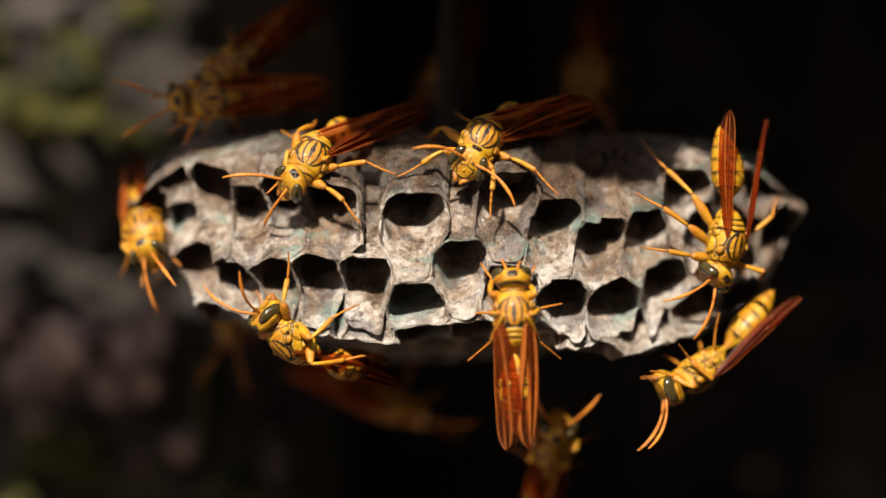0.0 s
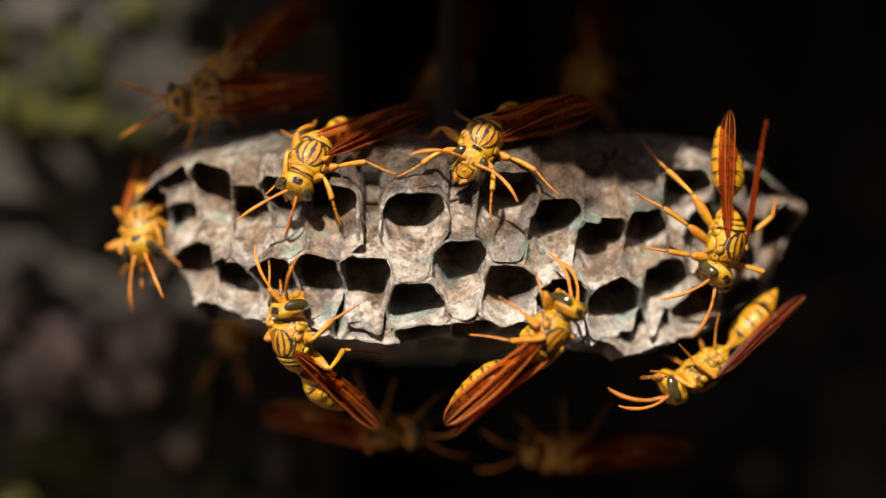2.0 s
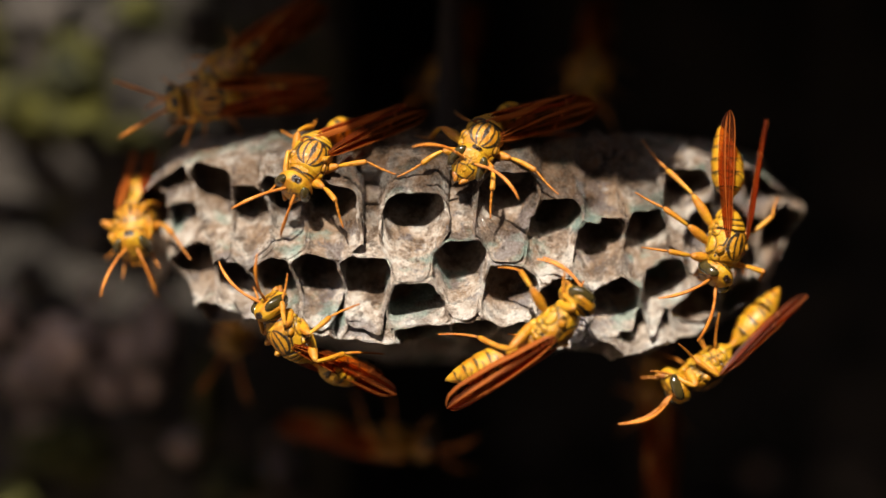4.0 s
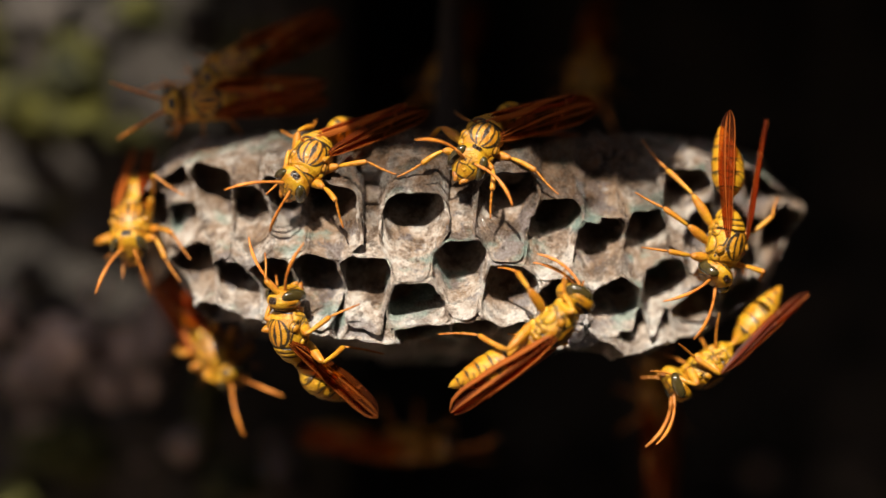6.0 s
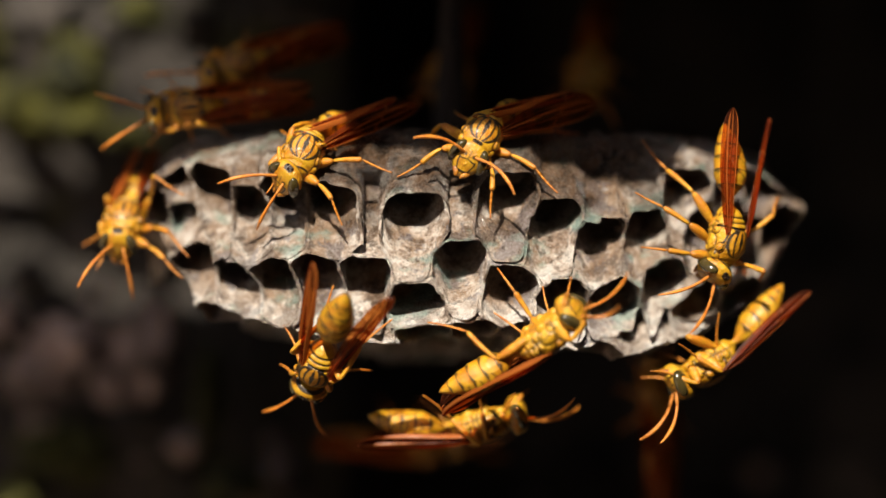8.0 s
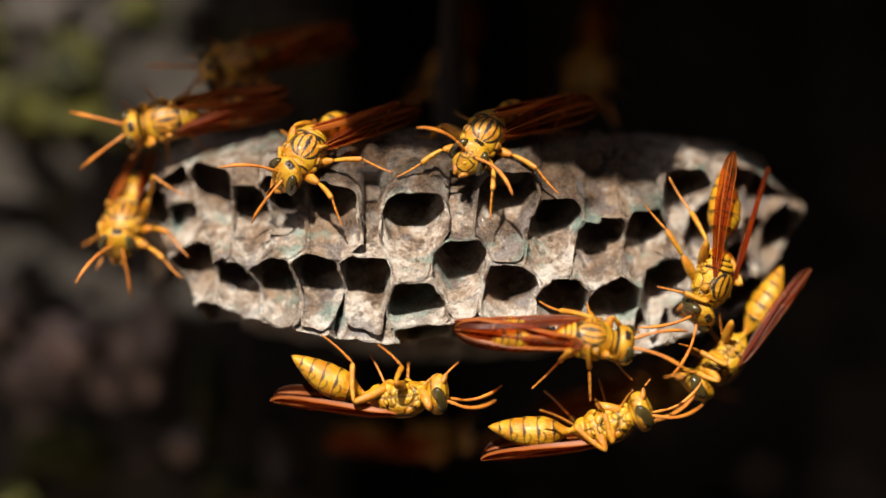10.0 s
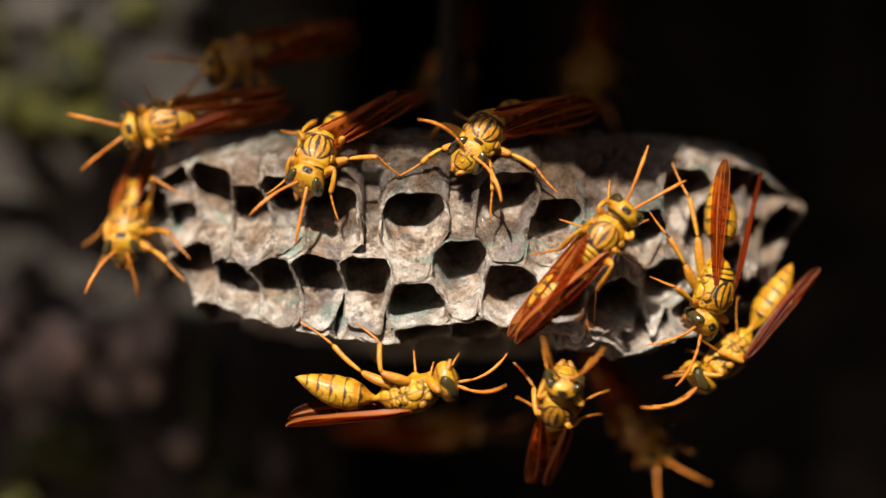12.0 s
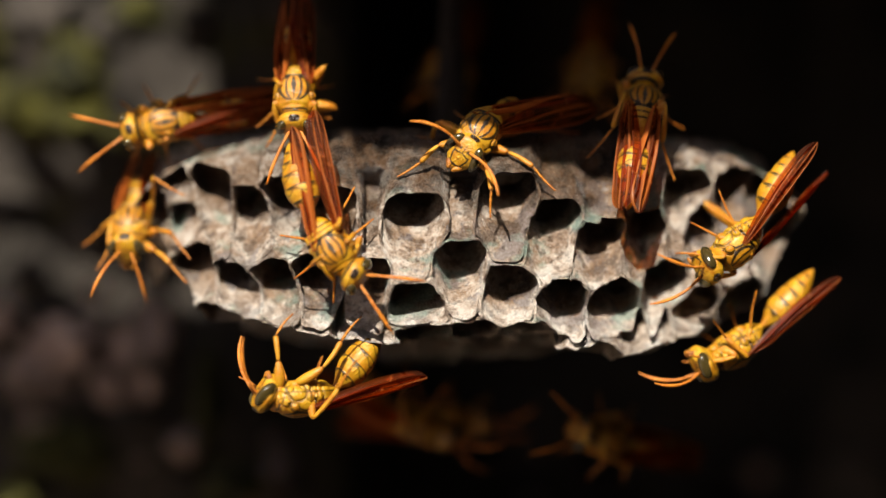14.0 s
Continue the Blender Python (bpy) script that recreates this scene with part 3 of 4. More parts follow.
def antenna_mesh():
    path = []
    scape = 1.7
    for i in range(9):
        s = i / 8
        path.append((scape * s, 0.35 * s, 0.13 + 0.05 * math.sin(s * 3), 0.13 + 0.05 * math.sin(s * 3)))
    x, z, a = scape, 0.35, radians(5)
    for k in range(11):
        for h in range(3):
            r = (0.145 + 0.05 * min(1, k / 5)) * (1 - 0.14 * (h == 0)) * (1 if k < 8 else 1 - 0.2 * (k - 7))
            path.append((x, z, r, r))
            x, z = x + 0.155 * math.cos(a), z + 0.155 * math.sin(a)
        a -= radians(4.2)
    return tube_mesh("antenna", path, ANTENNA, 12, lambda s: 0.25 if s < 0.2 else 0.0)


def limb_mesh(name, length, r0, r1, r2, material=None, joints=0):
    path = []
    n = 26 if joints else 14
    for i in range(n + 1):
        s = i / n
        r = (1 - s) ** 2 * r0 + 2 * s * (1 - s) * r1 * 1.3 + s * s * r2
        if joints:
            u = (s * joints) % 1
            r *= 0.74 + 0.42 * u ** 1.5
        if i in (0, n):
            r *= 0.5
        path.append((length * s, 0.12 * math.sin(math.pi * s) * (1 if not joints else -1.2), r, r))
    return tube_mesh(name, path, material or LEG, 10, lambda s: 0.5 if s < 0.04 or s > 0.97 else 0.0)


WING_LEN = 13.6


def wing_mesh(broad):
    """Forewing folded lengthwise: narrow, pleated, with raised veins. x runs back along the wing."""
    rings, marks = [], []
    n, k = 60, 41
    for i in range(n + 1):
        s = i / n
        width = curve_through([(0, 0.3), (0.08, 0.5), (0.3, 0.78), (0.6, 1.05), (0.8, 1.02), (0.92, 0.78), (0.98, 0.36), (1.0, 0.1)], s)[0] * broad
        ring = []
        for j in range(k):
            c = j / (k - 1) * 2 - 1
            pleat = (0.36 * math.cos(c * 8.5 + s * 1.2) + 0.12 * math.cos(c * 17 + 2)) * min(1, s * 5) * (1 - 0.6 * s)
            lift = pleat - 0.45 * c * c * width * 0.5 + 0.05 * noise.noise(Vector((s * 9, c * 2, 0)))
            vein = max(near(c, -0.9, 0.05, 0.1), near(c, -0.45 + 0.35 * s, 0.03, 0.07), near(c, 0.1 + 0.2 * s, 0.03, 0.07),
                       near(c, 0.62 - 0.25 * s, 0.03, 0.07), 0.6 * near(s, 0.62 + 0.10 * c, 0.003, 0.01))
            ring.append(Vector((WING_LEN * s, c * width + 0.25 * math.sin(s * 3), lift + 0.10 * vein)) * MM)
            marks.append(vein)
        rings.append(ring)
    v, f = loft(rings, closed=False, caps=False)
    return mesh_of("forewing", v, f, WING, {"mark": marks})


THORAX, ABDOMEN, HEAD = thorax_mesh(), abdomen_mesh(), head_mesh()
EYE_MESH = ball_mesh("eye", 0.86, 0.66, 1.5, EYE_OLIVE)
OCELLUS = ball_mesh("ocellus", 0.17, 0.17, 0.15, EYE_BEAD, 10)
MANDIBLE = limb_mesh("mandible", 1.1, 0.34, 0.32, 0.12, JAW)
ANTENNA_MESH = antenna_mesh()
WIDE_WING, HALF_WING, SLIM_WING = wing_mesh(1.6), wing_mesh(1.2), wing_mesh(0.85)
LEG_SIZES = ((2.9, 2.7, 3.0), (3.4, 3.3, 3.5), (4.0, 4.3, 4.4))
LIMB_MESHES = [(limb_mesh("femur", a, 0.30, 0.64, 0.23), limb_mesh("tibia", b, 0.17, 0.25, 0.29),
          limb_mesh("tarsus", c, 0.14, 0.12, 0.085, TARSUS, joints=5)) for a, b, c in LEG_SIZES]
COXA_MESH = ball_mesh("coxa", 0.85, 0.62, 0.62, YELLOW)
HIPS = ((1.75, 0.85, -1.45), (0.1, 1.1, -1.65), (-1.7, 0.95, -1.5))
FEET = ((5.0, 2.9, -3.3), (0.8, 5.0, -3.8), (-4.8, 4.6, -3.8))


def along(start, direction, up):
    """A pose at start with x along direction and z near up."""
    x = Vector(direction).normalized()
    z = Vector(up)
    z = z - x * z.dot(x)
    z = z.normalized() if z.length > 1e-6 else x.orthogonal().normalized()
    y = z.cross(x)
    m = Matrix((x, y, z)).transposed().to_4x4()
    m.translation = start
    return m


def body_pose(x, y, z, turn, dip, roll):
    """turn: heading in the upright plane facing the viewer, from +x to +z; dip: towards the viewer; roll: of the back."""
    t, d, r = radians(turn), radians(dip), radians(roll)
    f = Vector((math.cos(t) * math.cos(d), -math.sin(d), math.sin(t) * math.cos(d)))
    c = Vector((0, -1, 0))
    b = c - f * c.dot(f)
    b = b.normalized() if b.length > 1e-4 else Vector((0, 0, 1))
    b = b * math.cos(r) + f.cross(b) * math.sin(r)
    return along(Vector((x, y, z)) * MM, f, b)


def solve_leg(k, side, foot):
    """Poses of the three limb parts, in the wasp's space, for a foot at this place."""
    a, b, c = (q * MM for q in LEG_SIZES[k])
    hx, hy, hz = HIPS[k]
    hip = Vector((hx, hy * side, hz)) * MM
    flat = Vector((hip.x - foot.x, hip.y - foot.y, 0))
    flat = flat.normalized() if flat.length > 1e-6 else Vector((0, -side, 0))
    ankle = foot + (flat * 0.72 + Vector((0, 0, 0.62))).normalized() * c
    reach = ankle - hip
    d = max(min(reach.length, (a + b) * 0.985), abs(a - b) * 1.1 + 1e-5)
    reach = reach.normalized()
    ankle = hip + reach * d
    pole = Vector((0.15 * (1 - k), side * 0.55, 0.85))
    bend = pole - reach * pole.dot(reach)
    bend.normalize()
    cosine = max(-1, min(1, (a * a + d * d - b * b) / (2 * a * d)))
    knee = hip + reach * a * cosine + bend * a * math.sqrt(1 - cosine * cosine)
    return (along(hip, knee - hip, bend), along(knee, ankle - knee, bend), along(ankle, foot - ankle, Vector((0, 0, 1))))


def build_wasp(label, wing_form=None):
    root = new("wasp")
    tagged(root, label, "wasp", group="wasps on the nest")
    part("thorax", THORAX, root, "yellow thorax with black lengthwise stripes")
    belly = part("abdomen", ABDOMEN, root, "pointed yellow abdomen with thin dark bands")
    head = part("head", HEAD, root)
    head.matrix_basis = pose(2.6 * MM, 0, -0.25 * MM, 0, 0, 0)
    wings = []
    for side in (1, -1):
        eye = part("eye", EYE_MESH, head, "glossy dark olive compound eye")
        eye.matrix_basis = pose(1.30 * MM, side * 1.42 * MM, 0.05 * MM, side * 12, 0, side * 33)
        jaw = part("mandible", MANDIBLE, head)
        jaw.matrix_basis = pose(1.55 * MM, side * 0.8 * MM, -1.6 * MM, 0, 42, -side * 40)
        wing = part("forewing", wing_form or WIDE_WING, root, "folded amber-brown wing")
        wings.append(wing)
    for x, y in ((1.2, 0.0), (0.9, 0.34), (0.9, -0.34)):
        part("ocellus", OCELLUS, head).matrix_basis = pose(x * MM, y * MM, 1.84 * MM)
    feelers = [part("antenna", ANTENNA_MESH, head, "orange jointed antenna") for _ in (1, -1)]
    limbs = []
    for k in range(3):
        for side in (1, -1):
            hx, hy, hz = HIPS[k]
            part("coxa", COXA_MESH, root).matrix_basis = pose((hx - 0.1) * MM, hy * 0.8 * side * MM, (hz + 0.35) * MM, 0, 35, 25 * side)
            limbs.append([part(n, LIMB_MESHES[k][i], root) for i, n in enumerate(("femur", "tibia", "tarsus"))])
    return root, head, belly, wings, feelers, limbs


STEP = 0.2
TIMES = [round(i * STEP, 3) for i in range(int(14.0 / STEP) + 1)]


def drive(wasp, rows, heads, bellies, folds, feelers_at, grips=(), seed=0):
    """Keys a wasp: its body along rows (seconds, x, y, z, turn, dip, roll), its head by (seconds, nod, turn, tilt), its
    abdomen by (seconds, curl, swing), its wings by (seconds, swing, spread, lift), its feelers by (seconds, raise and spread of the one, of the other); feet stay put until the body has gone on.
    grips: (limb, x, y, z, from, until) holds a foot at a place between those seconds."""
    root, head, belly, wings, feelers, limbs = wasp
    rng = random.Random(seed)
    places = [body_pose(*curve_through(rows, t)) for t in TIMES]
    walk(root, list(zip(TIMES, places)))
    walk(head, [(t, pose(2.6 * MM, 0, -0.25 * MM, *[curve_through(heads, t)[i] for i in (2, 0, 1)])) for t in TIMES])
    walk(belly, [(t, pose(-4.2 * MM, 0, -0.35 * MM, 0, -curve_through(bellies, t)[0], curve_through(bellies, t)[1])) for t in TIMES])
    for wing, side in zip(wings, (1, -1)):
        made = []
        for t in TIMES:
            swing, spread, lift = curve_through(folds, t)
            made.append((t, pose(-0.6 * MM, side * 1.6 * MM, 1.4 * MM, side * 44, lift, 180 + swing - side * spread)))
        walk(wing, made)
    for n, side in ((0, 1), (1, -1)):
        made = []
        for t in TIMES:
            v = curve_through(feelers_at, t)
            up, out = v[2 * n], v[2 * n + 1]
            sway = 5 * math.sin(t * 2.1 + n * 2 + seed)
            made.append((t, pose(1.85 * MM, side * 0.5 * MM, 0.4 * MM, 0, -up + sway, side * out)))
        walk(feelers[n], made)
    for n, (k, side) in enumerate([(k, s) for k in range(3) for s in (1, -1)]):
        fx, fy, fz = FEET[k]
        rest = Vector((fx + rng.uniform(-0.7, 0.7), side * (fy + rng.uniform(-0.6, 0.6)), fz)) * MM
        held = [g for g in grips if g[0] == n]
        foot, goal, made = places[0] @ rest, None, []
        for t, m in zip(TIMES, places):
            want = m @ rest
            fixed = [g for g in held if g[4] <= t <= g[5]]
            if fixed:
                want = Vector(fixed[0][1:4]) * MM
                foot = want if t == 0 else foot.lerp(want, 0.6)
            elif goal is not None:
                foot, goal = want, None
            elif (want - foot).length > 2.2 * MM:
                goal = want
                foot = foot.lerp(want, 0.5)
            made.append((t, solve_leg(k, side, m.inverted() @ foot)))
        for i in range(3):
            walk(limbs[n][i], [(t, p[i]) for t, p in made])


def motions():
    drive(build_wasp('yellow wasp crouching on the top edge of the nest, head down', wing_form=HALF_WING),
          [(0, -14.2, 1, 9.6, -116, 34, 0),
           (7.4, -14.1, 1, 9.6, -116, 34, 0),
           (8, -14.9, 1, 10.2, -114, 36, 0),
           (11.2, -14.6, 1, 10.3, -118, 38, 0),
           (12, -13.5, 0, 10.0, -104, 42, 0),
           (12.5, -13.6, -1, 8.9, -88, 42, 0),
           (13, -12.9, -3, 7.0, -84, 38, 0),
           (13.5, -12.1, -5, 2.0, -76, 18, 0),
           (14, -11.5, -5, 0.0, -56, 8, 0)],
          [(0, 2, -30, 0), (1.1, 2, -30, 0), (1.6, 12, 0, 0), (3, 16, 5, 0), (5.3, 5, -22, 0), (6.5, 5, -22, 0), (7.2, 12, -5, 0), (7.6, 12, -5, 0), (8.1, 2, -28, 0), (11, 0, -30, 0), (11.6, 5, -22, 0), (12.5, 5, 0, 0), (13.5, 10, 10, 0), (14, 5, 25, 0)],
          [(0, 30, -40), (12.2, 26, -36), (12.7, 12, -30), (13.5, 5, -10), (14, 5, -16)],
          [(0, -34, -2, 4), (12, -34, -2, 4), (12.6, -36, -2, 4), (13.5, -12, -2, 4), (14, -22, -1, 4)],
          [(0, -55, 10, 5, 35), (11.5, -50, 10, 5, 30), (12.5, -10, 20, -10, 25), (14, 5, 25, 5, 25)],
          [(0, -7.97, -2, 1.73, 0, 1.9), (0, -10.47, -2, 2.14, 2.3, 11.9), (2, -4.32, 0, 7.61, 0, 12.1), (1, -18.82, 0, 5.75, 0, 12), (3, -13.83, 8, 14.14, 0, 12.3)], seed=1)
    drive(build_wasp('yellow wasp facing outwards from the top of the nest'),
          [(0, 4.09, 1, 11.5, -120, 36, 0),
           (7, 4.09, 1, 11.5, -120, 36, 0),
           (8, 4.09, 1, 12.0, -120, 38, 0),
           (11, 4.35, 1, 12.0, -122, 38, 0),
           (14, 3.9, 1, 12.4, -124, 38, 0)],
          [(0, -30, 0, 0), (8, -32, 0, 0), (11, -30, -6, 0), (14, -30, -8, 0)],
          [(0, 28, -38), (14, 28, -38)],
          [(0, -34, -1, 4), (14, -34, -1, 4)],
          [(0, 5, 70, 0, 55), (10, 5, 60, 10, 60)],
          [(0, 5.0, -2, 3.15, 0, 14), (2, 13.2, -1, 4.72, 0, 14), (1, -4.91, 0, 7.61, 0, 14), (3, -3.95, 8, 12.53, 0, 14), (4, 18.67, 14, 12.55, 0, 14)], seed=2)
    drive(build_wasp("yellow wasp with raised brown wings on the nest's side", wing_form=SLIM_WING),
          [(0, 30.3, 2, 0.6, -96, 0, -46),
           (7.2, 30.3, 2, 0.6, -96, 0, -46),
           (8.2, 30.3, 2, 0.9, -98, 0, -46),
           (10.3, 28.7, 2, -4.2, -104, 2, -46),
           (11, 28.6, 2, -4.8, -102, 2, -46),
           (12.5, 29.4, 2, -4.4, -98, 2, -46),
           (13, 30.5, 2, -4.17, -93, 2, -48),
           (13.5, 30.9, 2, -2.4, -118, 3, -55),
           (14, 31.0, 1, 0.1, -132, 6, -58)],
          [(0, 15, -35, 0), (14, 15, -35, 0)],
          [(0, 10, -4), (14, 8, -5)],
          [(0, -6, 7, 6), (14, -6, 7, 6)],
          [(0, 5, 30, 0, 25), (14, 5, 30, 0, 25)],
          [(1, 20.54, -1, 0.24, 0, 9), (3, 20.32, 0, 6.05, 0, 12.9), (5, 21.43, 5, 11.91, 0, 9), (2, 36.67, 8, 5.93, 0, 9), (0, 34.13, 4, -3.59, 0, 9), (1, 21.77, -2, -2.91, 10, 12.8), (5, 24.09, 4, 10.52, 10, 13.4)], seed=3)
    drive(build_wasp('yellow wasp hanging at the lower edge of the nest', wing_form=SLIM_WING),
          [(0, 27.49, 5, -13.45, -144, 15, -85),
           (3, 28.08, 5, -13.26, -144, 15, -85),
           (8.2, 28.57, 5, -12.76, -144, 15, -85),
           (10.3, 30.35, 5, -12.42, -132, 12, -85),
           (12.0, 30.65, 5, -11.83, -136, 12, -85),
           (13.0, 31.73, 5, -10.74, -134, 12, -85),
           (14, 31.34, 5, -10.94, -146, 12, -85)],
          [(0, 8, 0, 0), (14, 8, 0, 0)],
          [(0, 4, 0), (14, 4, 0)],
          [(0, 0, -1, 5), (14, 0, -1, 5)],
          [(0, 38, 8, 45, 12), (1.2, 38, 8, 45, 12), (1.6, -25, 12, -10, 15), (3, -20, 12, -5, 15), (5.2, 38, 8, 45, 12), (8.2, 38, 8, 45, 12), (10.3, -10, 15, 0, 20), (14, -15, 15, -5, 25)],
          [], seed=4)
    drive(build_wasp('yellow wasp climbing over the lower rim, legs raised', wing_form=HALF_WING),
          [(0, -16.36, 1, -9.69, 140, 20, -65),
           (1, -16.36, 1, -9.69, 140, 20, -65),
           (1.5, -16.4, 0, -9.6, 104, 20, -50),
           (2.2, -16.0, 0, -9.6, 100, 20, -45),
           (3, -16.42, 0, -9.23, 138, 20, -60),
           (5.5, -16.4, 0, -8.93, 102, 18, -45),
           (6.5, -16.42, 0, -8.4, 98, 20, -45),
           (7, -17.3, -1, -9.3, 165, 10, -50),
           (7.3, -13.0, -4, -12.2, 195, -5, -60),
           (7.5, -11.6, -4, -12.2, 218, -10, -62),
           (7.8, -12.9, -1, -12.3, 236, -40, -20),
           (8, -13.3, 0, -12.4, 246, -42, 0),
           (8.2, -13.3, 0, -12.6, 254, -42, 10),
           (9.2, -8.7, 2, -15.94, 300, -10, 70),
           (10.3, -3.2, -2, -15.8, 368, 8, 105),
           (11, -2.8, -2, -16.6, 362, 8, 105),
           (12, -2.9, -2, -15.2, 372, 8, 105),
           (12.5, -4.5, -2, -16.4, 360, 8, 95),
           (12.8, -5.61, -1, -17.56, 335, 8, 70),
           (13, -7.9, 0, -16.9, 330, 5, 70),
           (13.3, -6.07, 6, -18.82, 325, 5, 60),
           (13.6, -4.1, 18, -19.9, 330, 0, 60),
           (14, -2.9, 27, -20.53, 335, 0, 60)],
          [(0, 8, 0, 0), (14, 8, 0, 0)],
          [(0, 28, 0), (1, 28, 0), (1.5, 34, 20), (2.2, 34, 20), (3, 28, 0), (5.5, 36, 22), (6.6, 36, 22), (7, 8, 0), (7.5, 2, 0), (7.8, -18, 0), (8.2, -20, 0), (9, 10, 0), (10.3, 20, 0), (14, 20, 0)],
          [(0, 0, -2.5, 22), (1, 0, -2.5, 22), (1.5, 18, -2.5, 30), (2.2, 18, -2.5, 30), (3, 0, -2.5, 22), (5.5, 20, -2.5, 32), (6.6, 20, -2.5, 32), (7, 0, -2.5, 6), (7.4, 0, -2.5, 5), (7.9, 0, 12, 5), (8.2, 0, 12, 5), (9, 0, -2.5, 5), (14, 0, -2.5, 5)],
          [(0, 10, 30, 10, 30), (14, 10, 30, 10, 30)],
          [(1, -16.3, -2, -0.24, 0, 1.1), (1, -18.68, -2, -0.65, 1.5, 3.2), (1, -18.8, -2, 0.06, 5, 6.7), (3, -8.69, -2, -5.77, 0, 6.8), (5, -6.28, 2, -11.23, 0, 6), (4, -4.98, -3, -7.17, 7.6, 8.5), (5, -11.5, -3, -3.62, 7.6, 8.5), (4, -15.58, 0, -7.43, 10, 13), (2, -9.28, -2, -7.79, 10, 13), (0, -0.95, -2, -11.84, 10, 13)], seed=5)
    drive(build_wasp('yellow wasp with long brown wings walking over the cells'),
          [(0, 7.35, -5, -6.7, 92, 0, 0),
           (0.5, 7.7, -5, -9.12, 90, 0, 0),
           (1, 8.65, -5, -9.47, 84, 2, 5),
           (1.5, 10.23, -5, -9.35, 60, 5, 25),
           (2, 10.82, -5, -8.88, 44, 5, 45),
           (3, 11.82, -5, -8.29, 33, 5, 72),
           (5.5, 11.5, -5, -7.8, 44, 5, 74),
           (6.5, 11.82, -5, -8.18, 32, 5, 74),
           (7, 11.88, -5, -8.65, 24, 5, 80),
           (7.5, 11.9, -5, -9.3, 26, 8, 108),
           (8, 10.9, -5, -8.9, 36, 12, 112),
           (8.2, 10.9, -5, -8.9, 36, 12, 112),
           (9.3, 13.29, -5, -9.35, 0, 8, 20),
           (10.3, 15.94, -5, -9.35, -8, 0, -45),
           (10.6, 16.5, -5, -11.7, -18, 0, -50),
           (10.8, 17.06, -5, -10.65, -28, 0, -50),
           (11, 17.7, -5, -9.47, -12, 0, -45),
           (11.2, 18.88, -5, -7.88, -5, 0, -35),
           (11.5, 15.6, -5, -4.3, 26, 0, -15),
           (11.8, 16.0, -4, -0.53, 46, 0, 0),
           (12.5, 18.83, -4, 4.66, 52, 0, 0),
           (13, 22.35, -2, 9.3, 52, -10, 0),
           (13.5, 22.2, 2, 13.4, 68, -26, 0),
           (14, 21.5, 5, 15.5, 80, -34, 0)],
          [(0, 20, 0, 0), (0.6, 10, 0, 0), (2, 15, 10, 0), (3, 25, -15, 0), (6.5, 25, -15, 0), (7.3, 5, 10, 0), (8.2, 10, 25, 0), (10.3, 10, 0, 0), (14, 0, 0, 0)],
          [(0, 0, 0), (2.5, 6, 0), (8, 2, 0), (10.3, 0, 0), (14, 0, 0)],
          [(0, 0, -2, 5), (10, 0, -5, 5), (12.8, 0, -5, 5), (13.4, 0, -4, 6), (14, 0, -3, 6)],
          [(0, -55, 15, -55, 15), (0.5, -20, 18, -20, 18), (1, 10, 20, 10, 20), (1.6, -30, 15, -30, 15), (2.4, -70, 8, -70, 8), (6.6, -70, 8, -70, 8), (7.1, -10, 20, -10, 20), (8.2, 10, 20, 10, 20), (14, 10, 20, 10, 20)],
          [(2, 5.71, -2, -1.96, 2.4, 8.4), (4, -0.53, -3, -8.95, 2.4, 7.2), (4, -1.72, -3, -7.64, 7.4, 8.4)], seed=6)
    drive(build_wasp("yellow wasp perched at the nest's outer edge", wing_form=SLIM_WING),
          [(0, -33.12, 11, 2.01, -72, 54, 10),
           (1.2, -33.12, 11, 1.61, -78, 54, 10),
           (2.5, -33.52, 11, 2.81, -88, 54, 10),
           (5.0, -34.33, 11, 3.01, -88, 54, 5),
           (7.5, -34.52, 11, 3.01, -92, 54, 5),
           (8.0, -35.12, 11, 3.21, -98, 54, 5),
           (11, -35.22, 11, 3.01, -98, 54, 5),
           (12.5, -34.73, 11, 2.61, -92, 54, 5),
           (14, -34.52, 11, 2.61, -92, 54, 5)],
          [(0, 10, 0, 0), (14, 10, 0, 0)],
          [(0, 10, 0), (14, 10, 0)],
          [(0, 0, -2.5, 5), (14, 0, -2.5, 5)],
          [(0, 10, 15, -40, 20), (1.4, 5, 5, -40, 20), (2.6, -30, 25, -30, 30), (5.0, -60, 25, 0, 28), (14, -60, 25, 0, 28)],
          [(4, -28.2, 6, 5.9, 4.6, 14), (2, -27.3, 6, -1.2, 2.4, 14), (0, -26.9, 6, -4.6, 6.0, 14)], seed=7)
    drive(build_wasp('yellow wasp resting on the shaded back of the nest'),
          [(0, -25.8, 12, 16.6, 186, 20, 0),
           (5.5, -26.2, 12, 16.4, 186, 20, 0),
           (8.2, -28.3, 11, 15.42, 188, 16, 0),
           (10.3, -30.49, 9, 13.94, 192, 14, 0),
           (14, -30.61, 9, 13.76, 192, 14, 0)],
          [(0, 15, 0, 0), (14, 15, 0, 0)],
          [(0, 0, 0), (14, 0, 0)],
          [(0, 0, -2.5, 5), (14, 0, -2.5, 5)],
          [(0, 0, 25, 0, 25), (14, 0, 25, 0, 25)],
          [], seed=8)
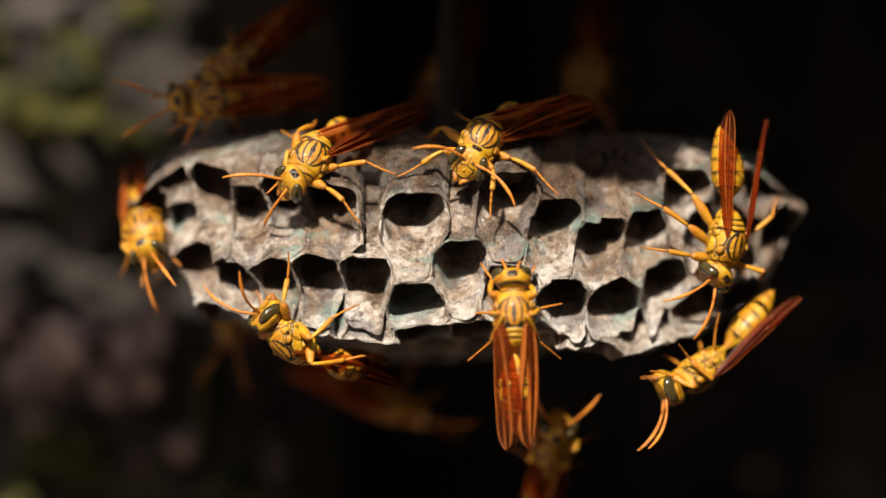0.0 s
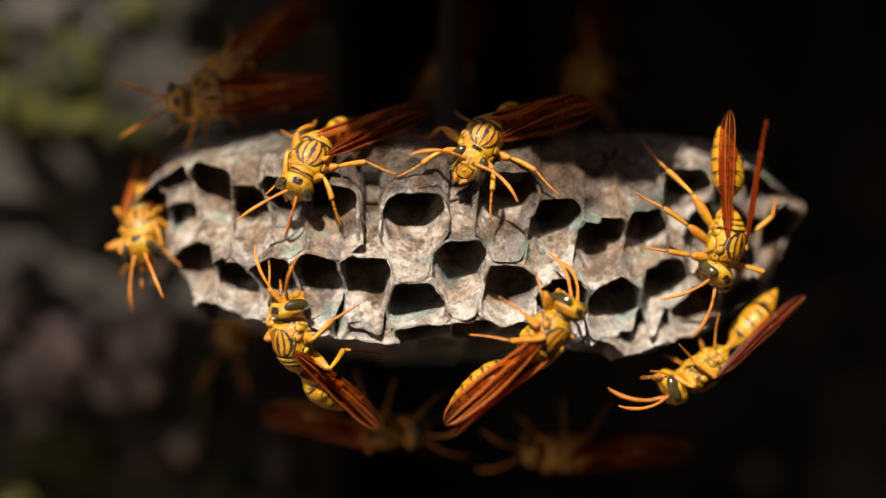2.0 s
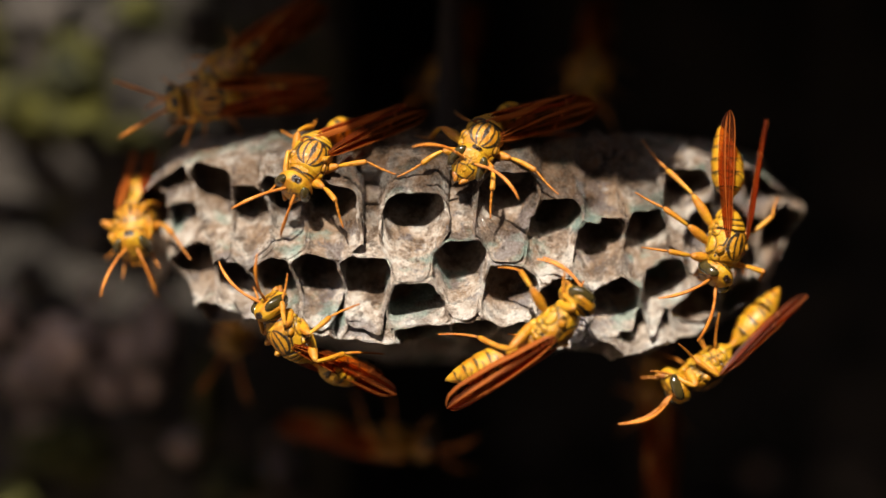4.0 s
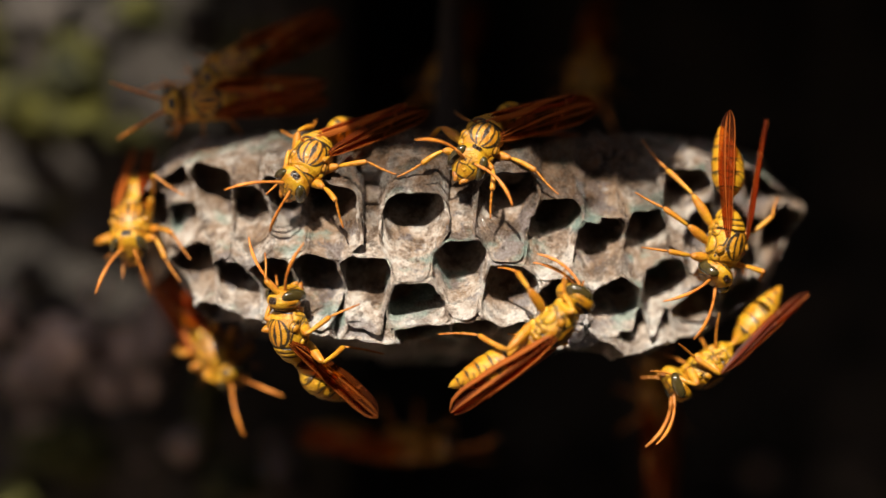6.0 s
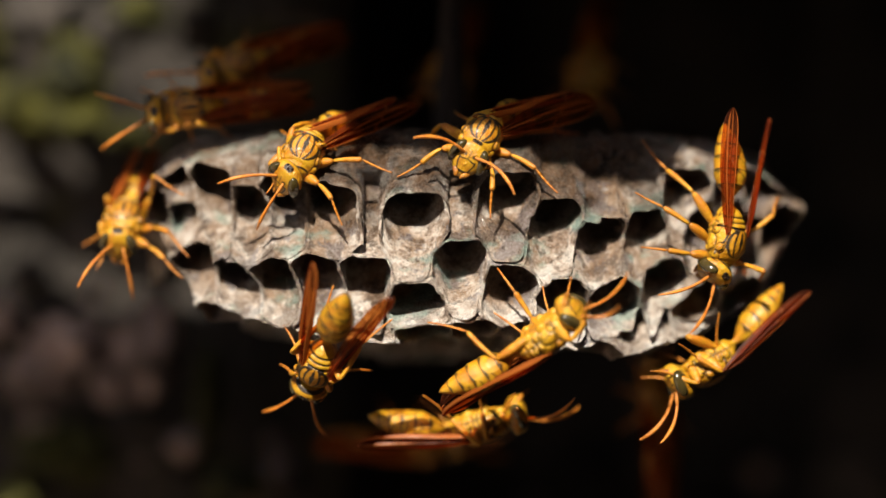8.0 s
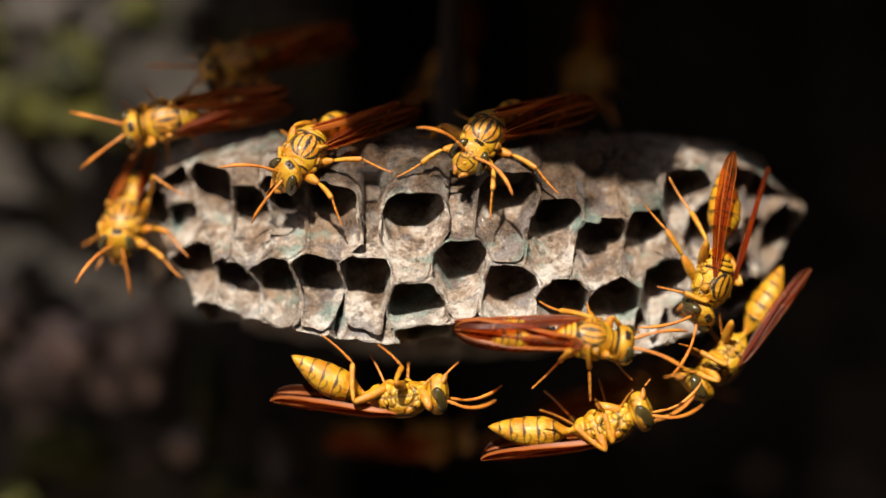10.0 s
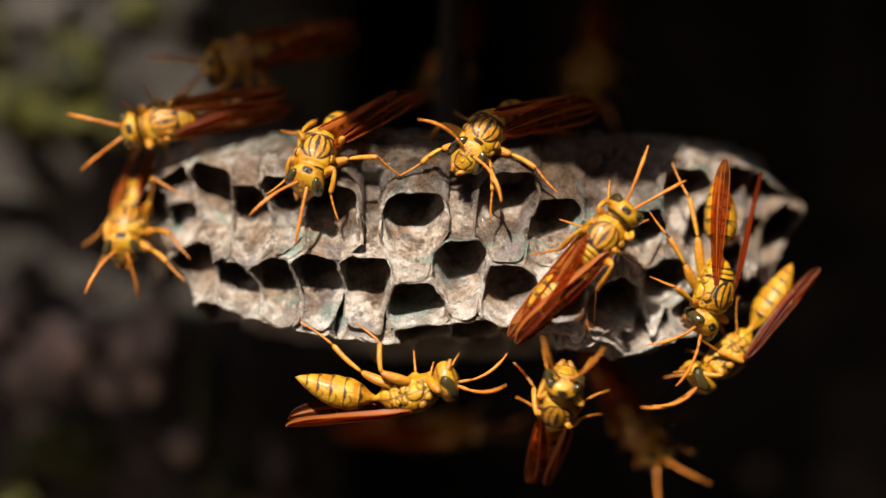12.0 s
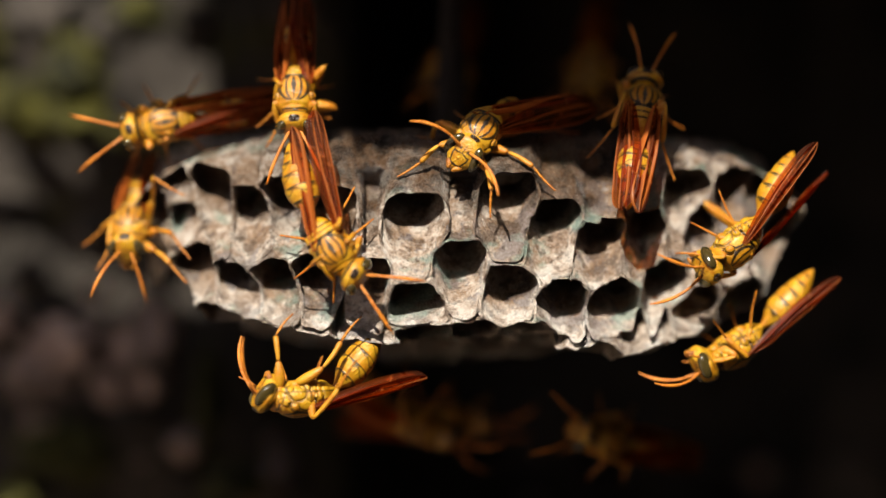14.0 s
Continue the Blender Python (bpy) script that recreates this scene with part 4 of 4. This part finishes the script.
    drive(build_wasp("yellow wasp in the shade behind the nest's top"),
          [(0, -23.6, 15, 20.4, 222, 32, 0),
           (3, -23.7, 15, 20.3, 222, 28, 10),
           (8.2, -23.0, 17, 20.7, 200, 25, 10),
           (12.5, -22.6, 17, 21.6, 195, 18, 10),
           (13.5, -19.22, 10, 18.84, 240, 40, 0),
           (14, -15.94, 4, 16.61, 272, 35, 0)],
          [(0, 15, 0, 0), (14, 15, 0, 0)],
          [(0, 0, 0), (14, 0, 0)],
          [(0, 0, -2.5, 5), (14, 0, -2.5, 5)],
          [(0, 0, 25, 0, 25), (14, 0, 25, 0, 25)],
          [], seed=9)
    drive(build_wasp('yellow wasp creeping along the underside of the nest', wing_form=HALF_WING),
          [(0, -24.6, 34, -6.69, -100, 0, 0),
           (4.2, -24.6, 34, -8.04, -100, 0, 0),
           (5.3, -31.5, 26, -8.3, -60, 10, 0),
           (6, -26.0, 18, -11.6, -50, 30, 10),
           (6.5, -23.2, 4, -14.4, -62, 45, 30),
           (7, -18.2, 3, -15.7, -16, 18, 75),
           (7.5, -5.0, 6, -20.3, -8, 10, 80),
           (8, 4.6, 7, -19.2, 8, 5, 85),
           (8.2, 5.1, 7, -18.9, 12, 5, 85),
           (10.3, 19.51, -2, -18.55, 14, 10, 100),
           (10.6, 20.90, -2, -20.22, 18, 10, 100),
           (11, 19.69, -2, -17.78, -12, 10, 105),
           (11.5, 15.80, -2, -20.71, -14, 10, 105),
           (11.8, 15.53, -2, -17.49, 30, 35, 45),
           (12, 12.16, -1, -16.61, 80, 50, 0),
           (12.2, 9.05, 0, -14.92, 95, 50, 0),
           (12.5, 7.23, -1, -14.75, 95, 42, 0),
           (12.8, 3.03, -2, -13.74, 140, 15, -30),
           (13, -1.54, -3, -13.1, 168, 8, -50),
           (13.2, -5.57, -3, -14.76, 178, 8, -80),
           (13.5, -10.9, -3, -15.94, 184, 8, -95),
           (14, -15.41, -2, -15.76, 190, 18, -90)],
          [(0, 10, 0, 0), (12.8, 10, 0, 0), (13.2, 20, 0, 0), (13.5, 40, 0, 0), (14, 45, 0, 0)],
          [(0, 8, 0), (12, 8, 0), (13, 12, 0), (13.5, 30, 0), (14, 34, 0)],
          [(0, 0, -2.5, 5), (14, 0, -2.5, 5)],
          [(0, 10, 25, 10, 25), (12.8, 10, 25, 10, 25), (13.5, -20, 20, -20, 20), (14, -30, 20, -30, 20)],
          [(1, -14.22, -2, -9.46, 13.3, 13.7), (3, -5.57, -3, -6.16, 13.3, 13.7), (1, -16.06, -3, -6.16, 13.8, 14), (3, -9.01, -3, -7.05, 13.8, 14), (1, 4.8, -3, -6.34, 12.3, 12.6), (0, 11.91, -3, -9.42, 12.3, 12.6)], seed=10)
    drive(build_wasp('yellow wasp on the shaded underside of the nest'),
          [(0, 12.2, 14, -22.8, 80, 45, 0),
           (0.5, 13.95, 8, -23.09, 80, 50, 0),
           (1, 14.88, 8, -21.24, 100, 50, 0),
           (1.5, 11.48, 8, -22.47, 175, 10, -40),
           (2, 13.92, 20, -23.13, 180, 5, -40),
           (2.6, 21.07, 30, -19.94, 100, 0, 0),
           (3, 25.75, 34, -17.5, 92, 0, 0),
           (8.2, 25.75, 34, -17.5, 92, 0, 0),
           (10.3, 24.41, 30, -16.6, 0, 0, 0),
           (11.6, 23.91, 24, -17.9, -60, 20, 0),
           (12, 22.67, 21, -20.63, -60, 25, 20),
           (12.5, 22.37, 21, -19.85, -120, 45, 10),
           (13, 21.32, 21, -22.45, -150, 40, 10),
           (13.5, 19.78, 21, -21.42, -195, 35, 10),
           (14, 19.17, 21, -21.73, -195, 35, 0)],
          [(0, 8, 0, 0), (14, 8, 0, 0)],
          [(0, 0, 0), (14, 0, 0)],
          [(0, 0, -2.5, 5), (14, 0, -2.5, 5)],
          [(0, 10, 30, 10, 30), (14, 10, 30, 10, 30)],
          [], seed=11)
    drive(build_wasp('yellow wasp half hidden below the nest'),
          [(0, -5.68, 34, -18.86, -20, 0, 60),
           (1, -5.05, 18, -19.45, -10, 10, 60),
           (1.5, -4.4, 17, -19.83, -5, 10, 60),
           (2.5, -9.28, 20, -21.52, -10, 10, 60),
           (3.2, -6.98, 32, -23.09, -10, 5, 60),
           (8.2, -1.64, 38, -23.9, 0, 0, 60),
           (14, 1.1, 38, -21.16, 0, 0, 60)],
          [(0, 8, 0, 0), (14, 8, 0, 0)],
          [(0, 0, 0), (14, 0, 0)],
          [(0, 0, -2.5, 5), (14, 0, -2.5, 5)],
          [(0, 10, 30, 10, 30), (14, 10, 30, 10, 30)],
          [], seed=12)
    drive(build_wasp("yellow wasp in deep shade on the nest's back"),
          [(0, 1.08, 34, 21.15, -110, 50, 0),
           (14, 1.08, 34, 21.69, -110, 50, 0)],
          [(0, 8, 0, 0), (14, 8, 0, 0)],
          [(0, 0, 0), (14, 0, 0)],
          [(0, 0, -2.5, 5), (14, 0, -2.5, 5)],
          [(0, 10, 30, 10, 30), (14, 10, 30, 10, 30)],
          [], seed=13)
    drive(build_wasp("yellow wasp in deep shade near the nest's stalk"),
          [(0, 17.76, 36, 21.29, -100, 45, 10),
           (14, 18.1, 36, 21.84, -100, 45, 10)],
          [(0, 8, 0, 0), (14, 8, 0, 0)],
          [(0, 0, 0), (14, 0, 0)],
          [(0, 0, -2.5, 5), (14, 0, -2.5, 5)],
          [(0, 10, 30, 10, 30), (14, 10, 30, 10, 30)],
          [], seed=14)


motions()
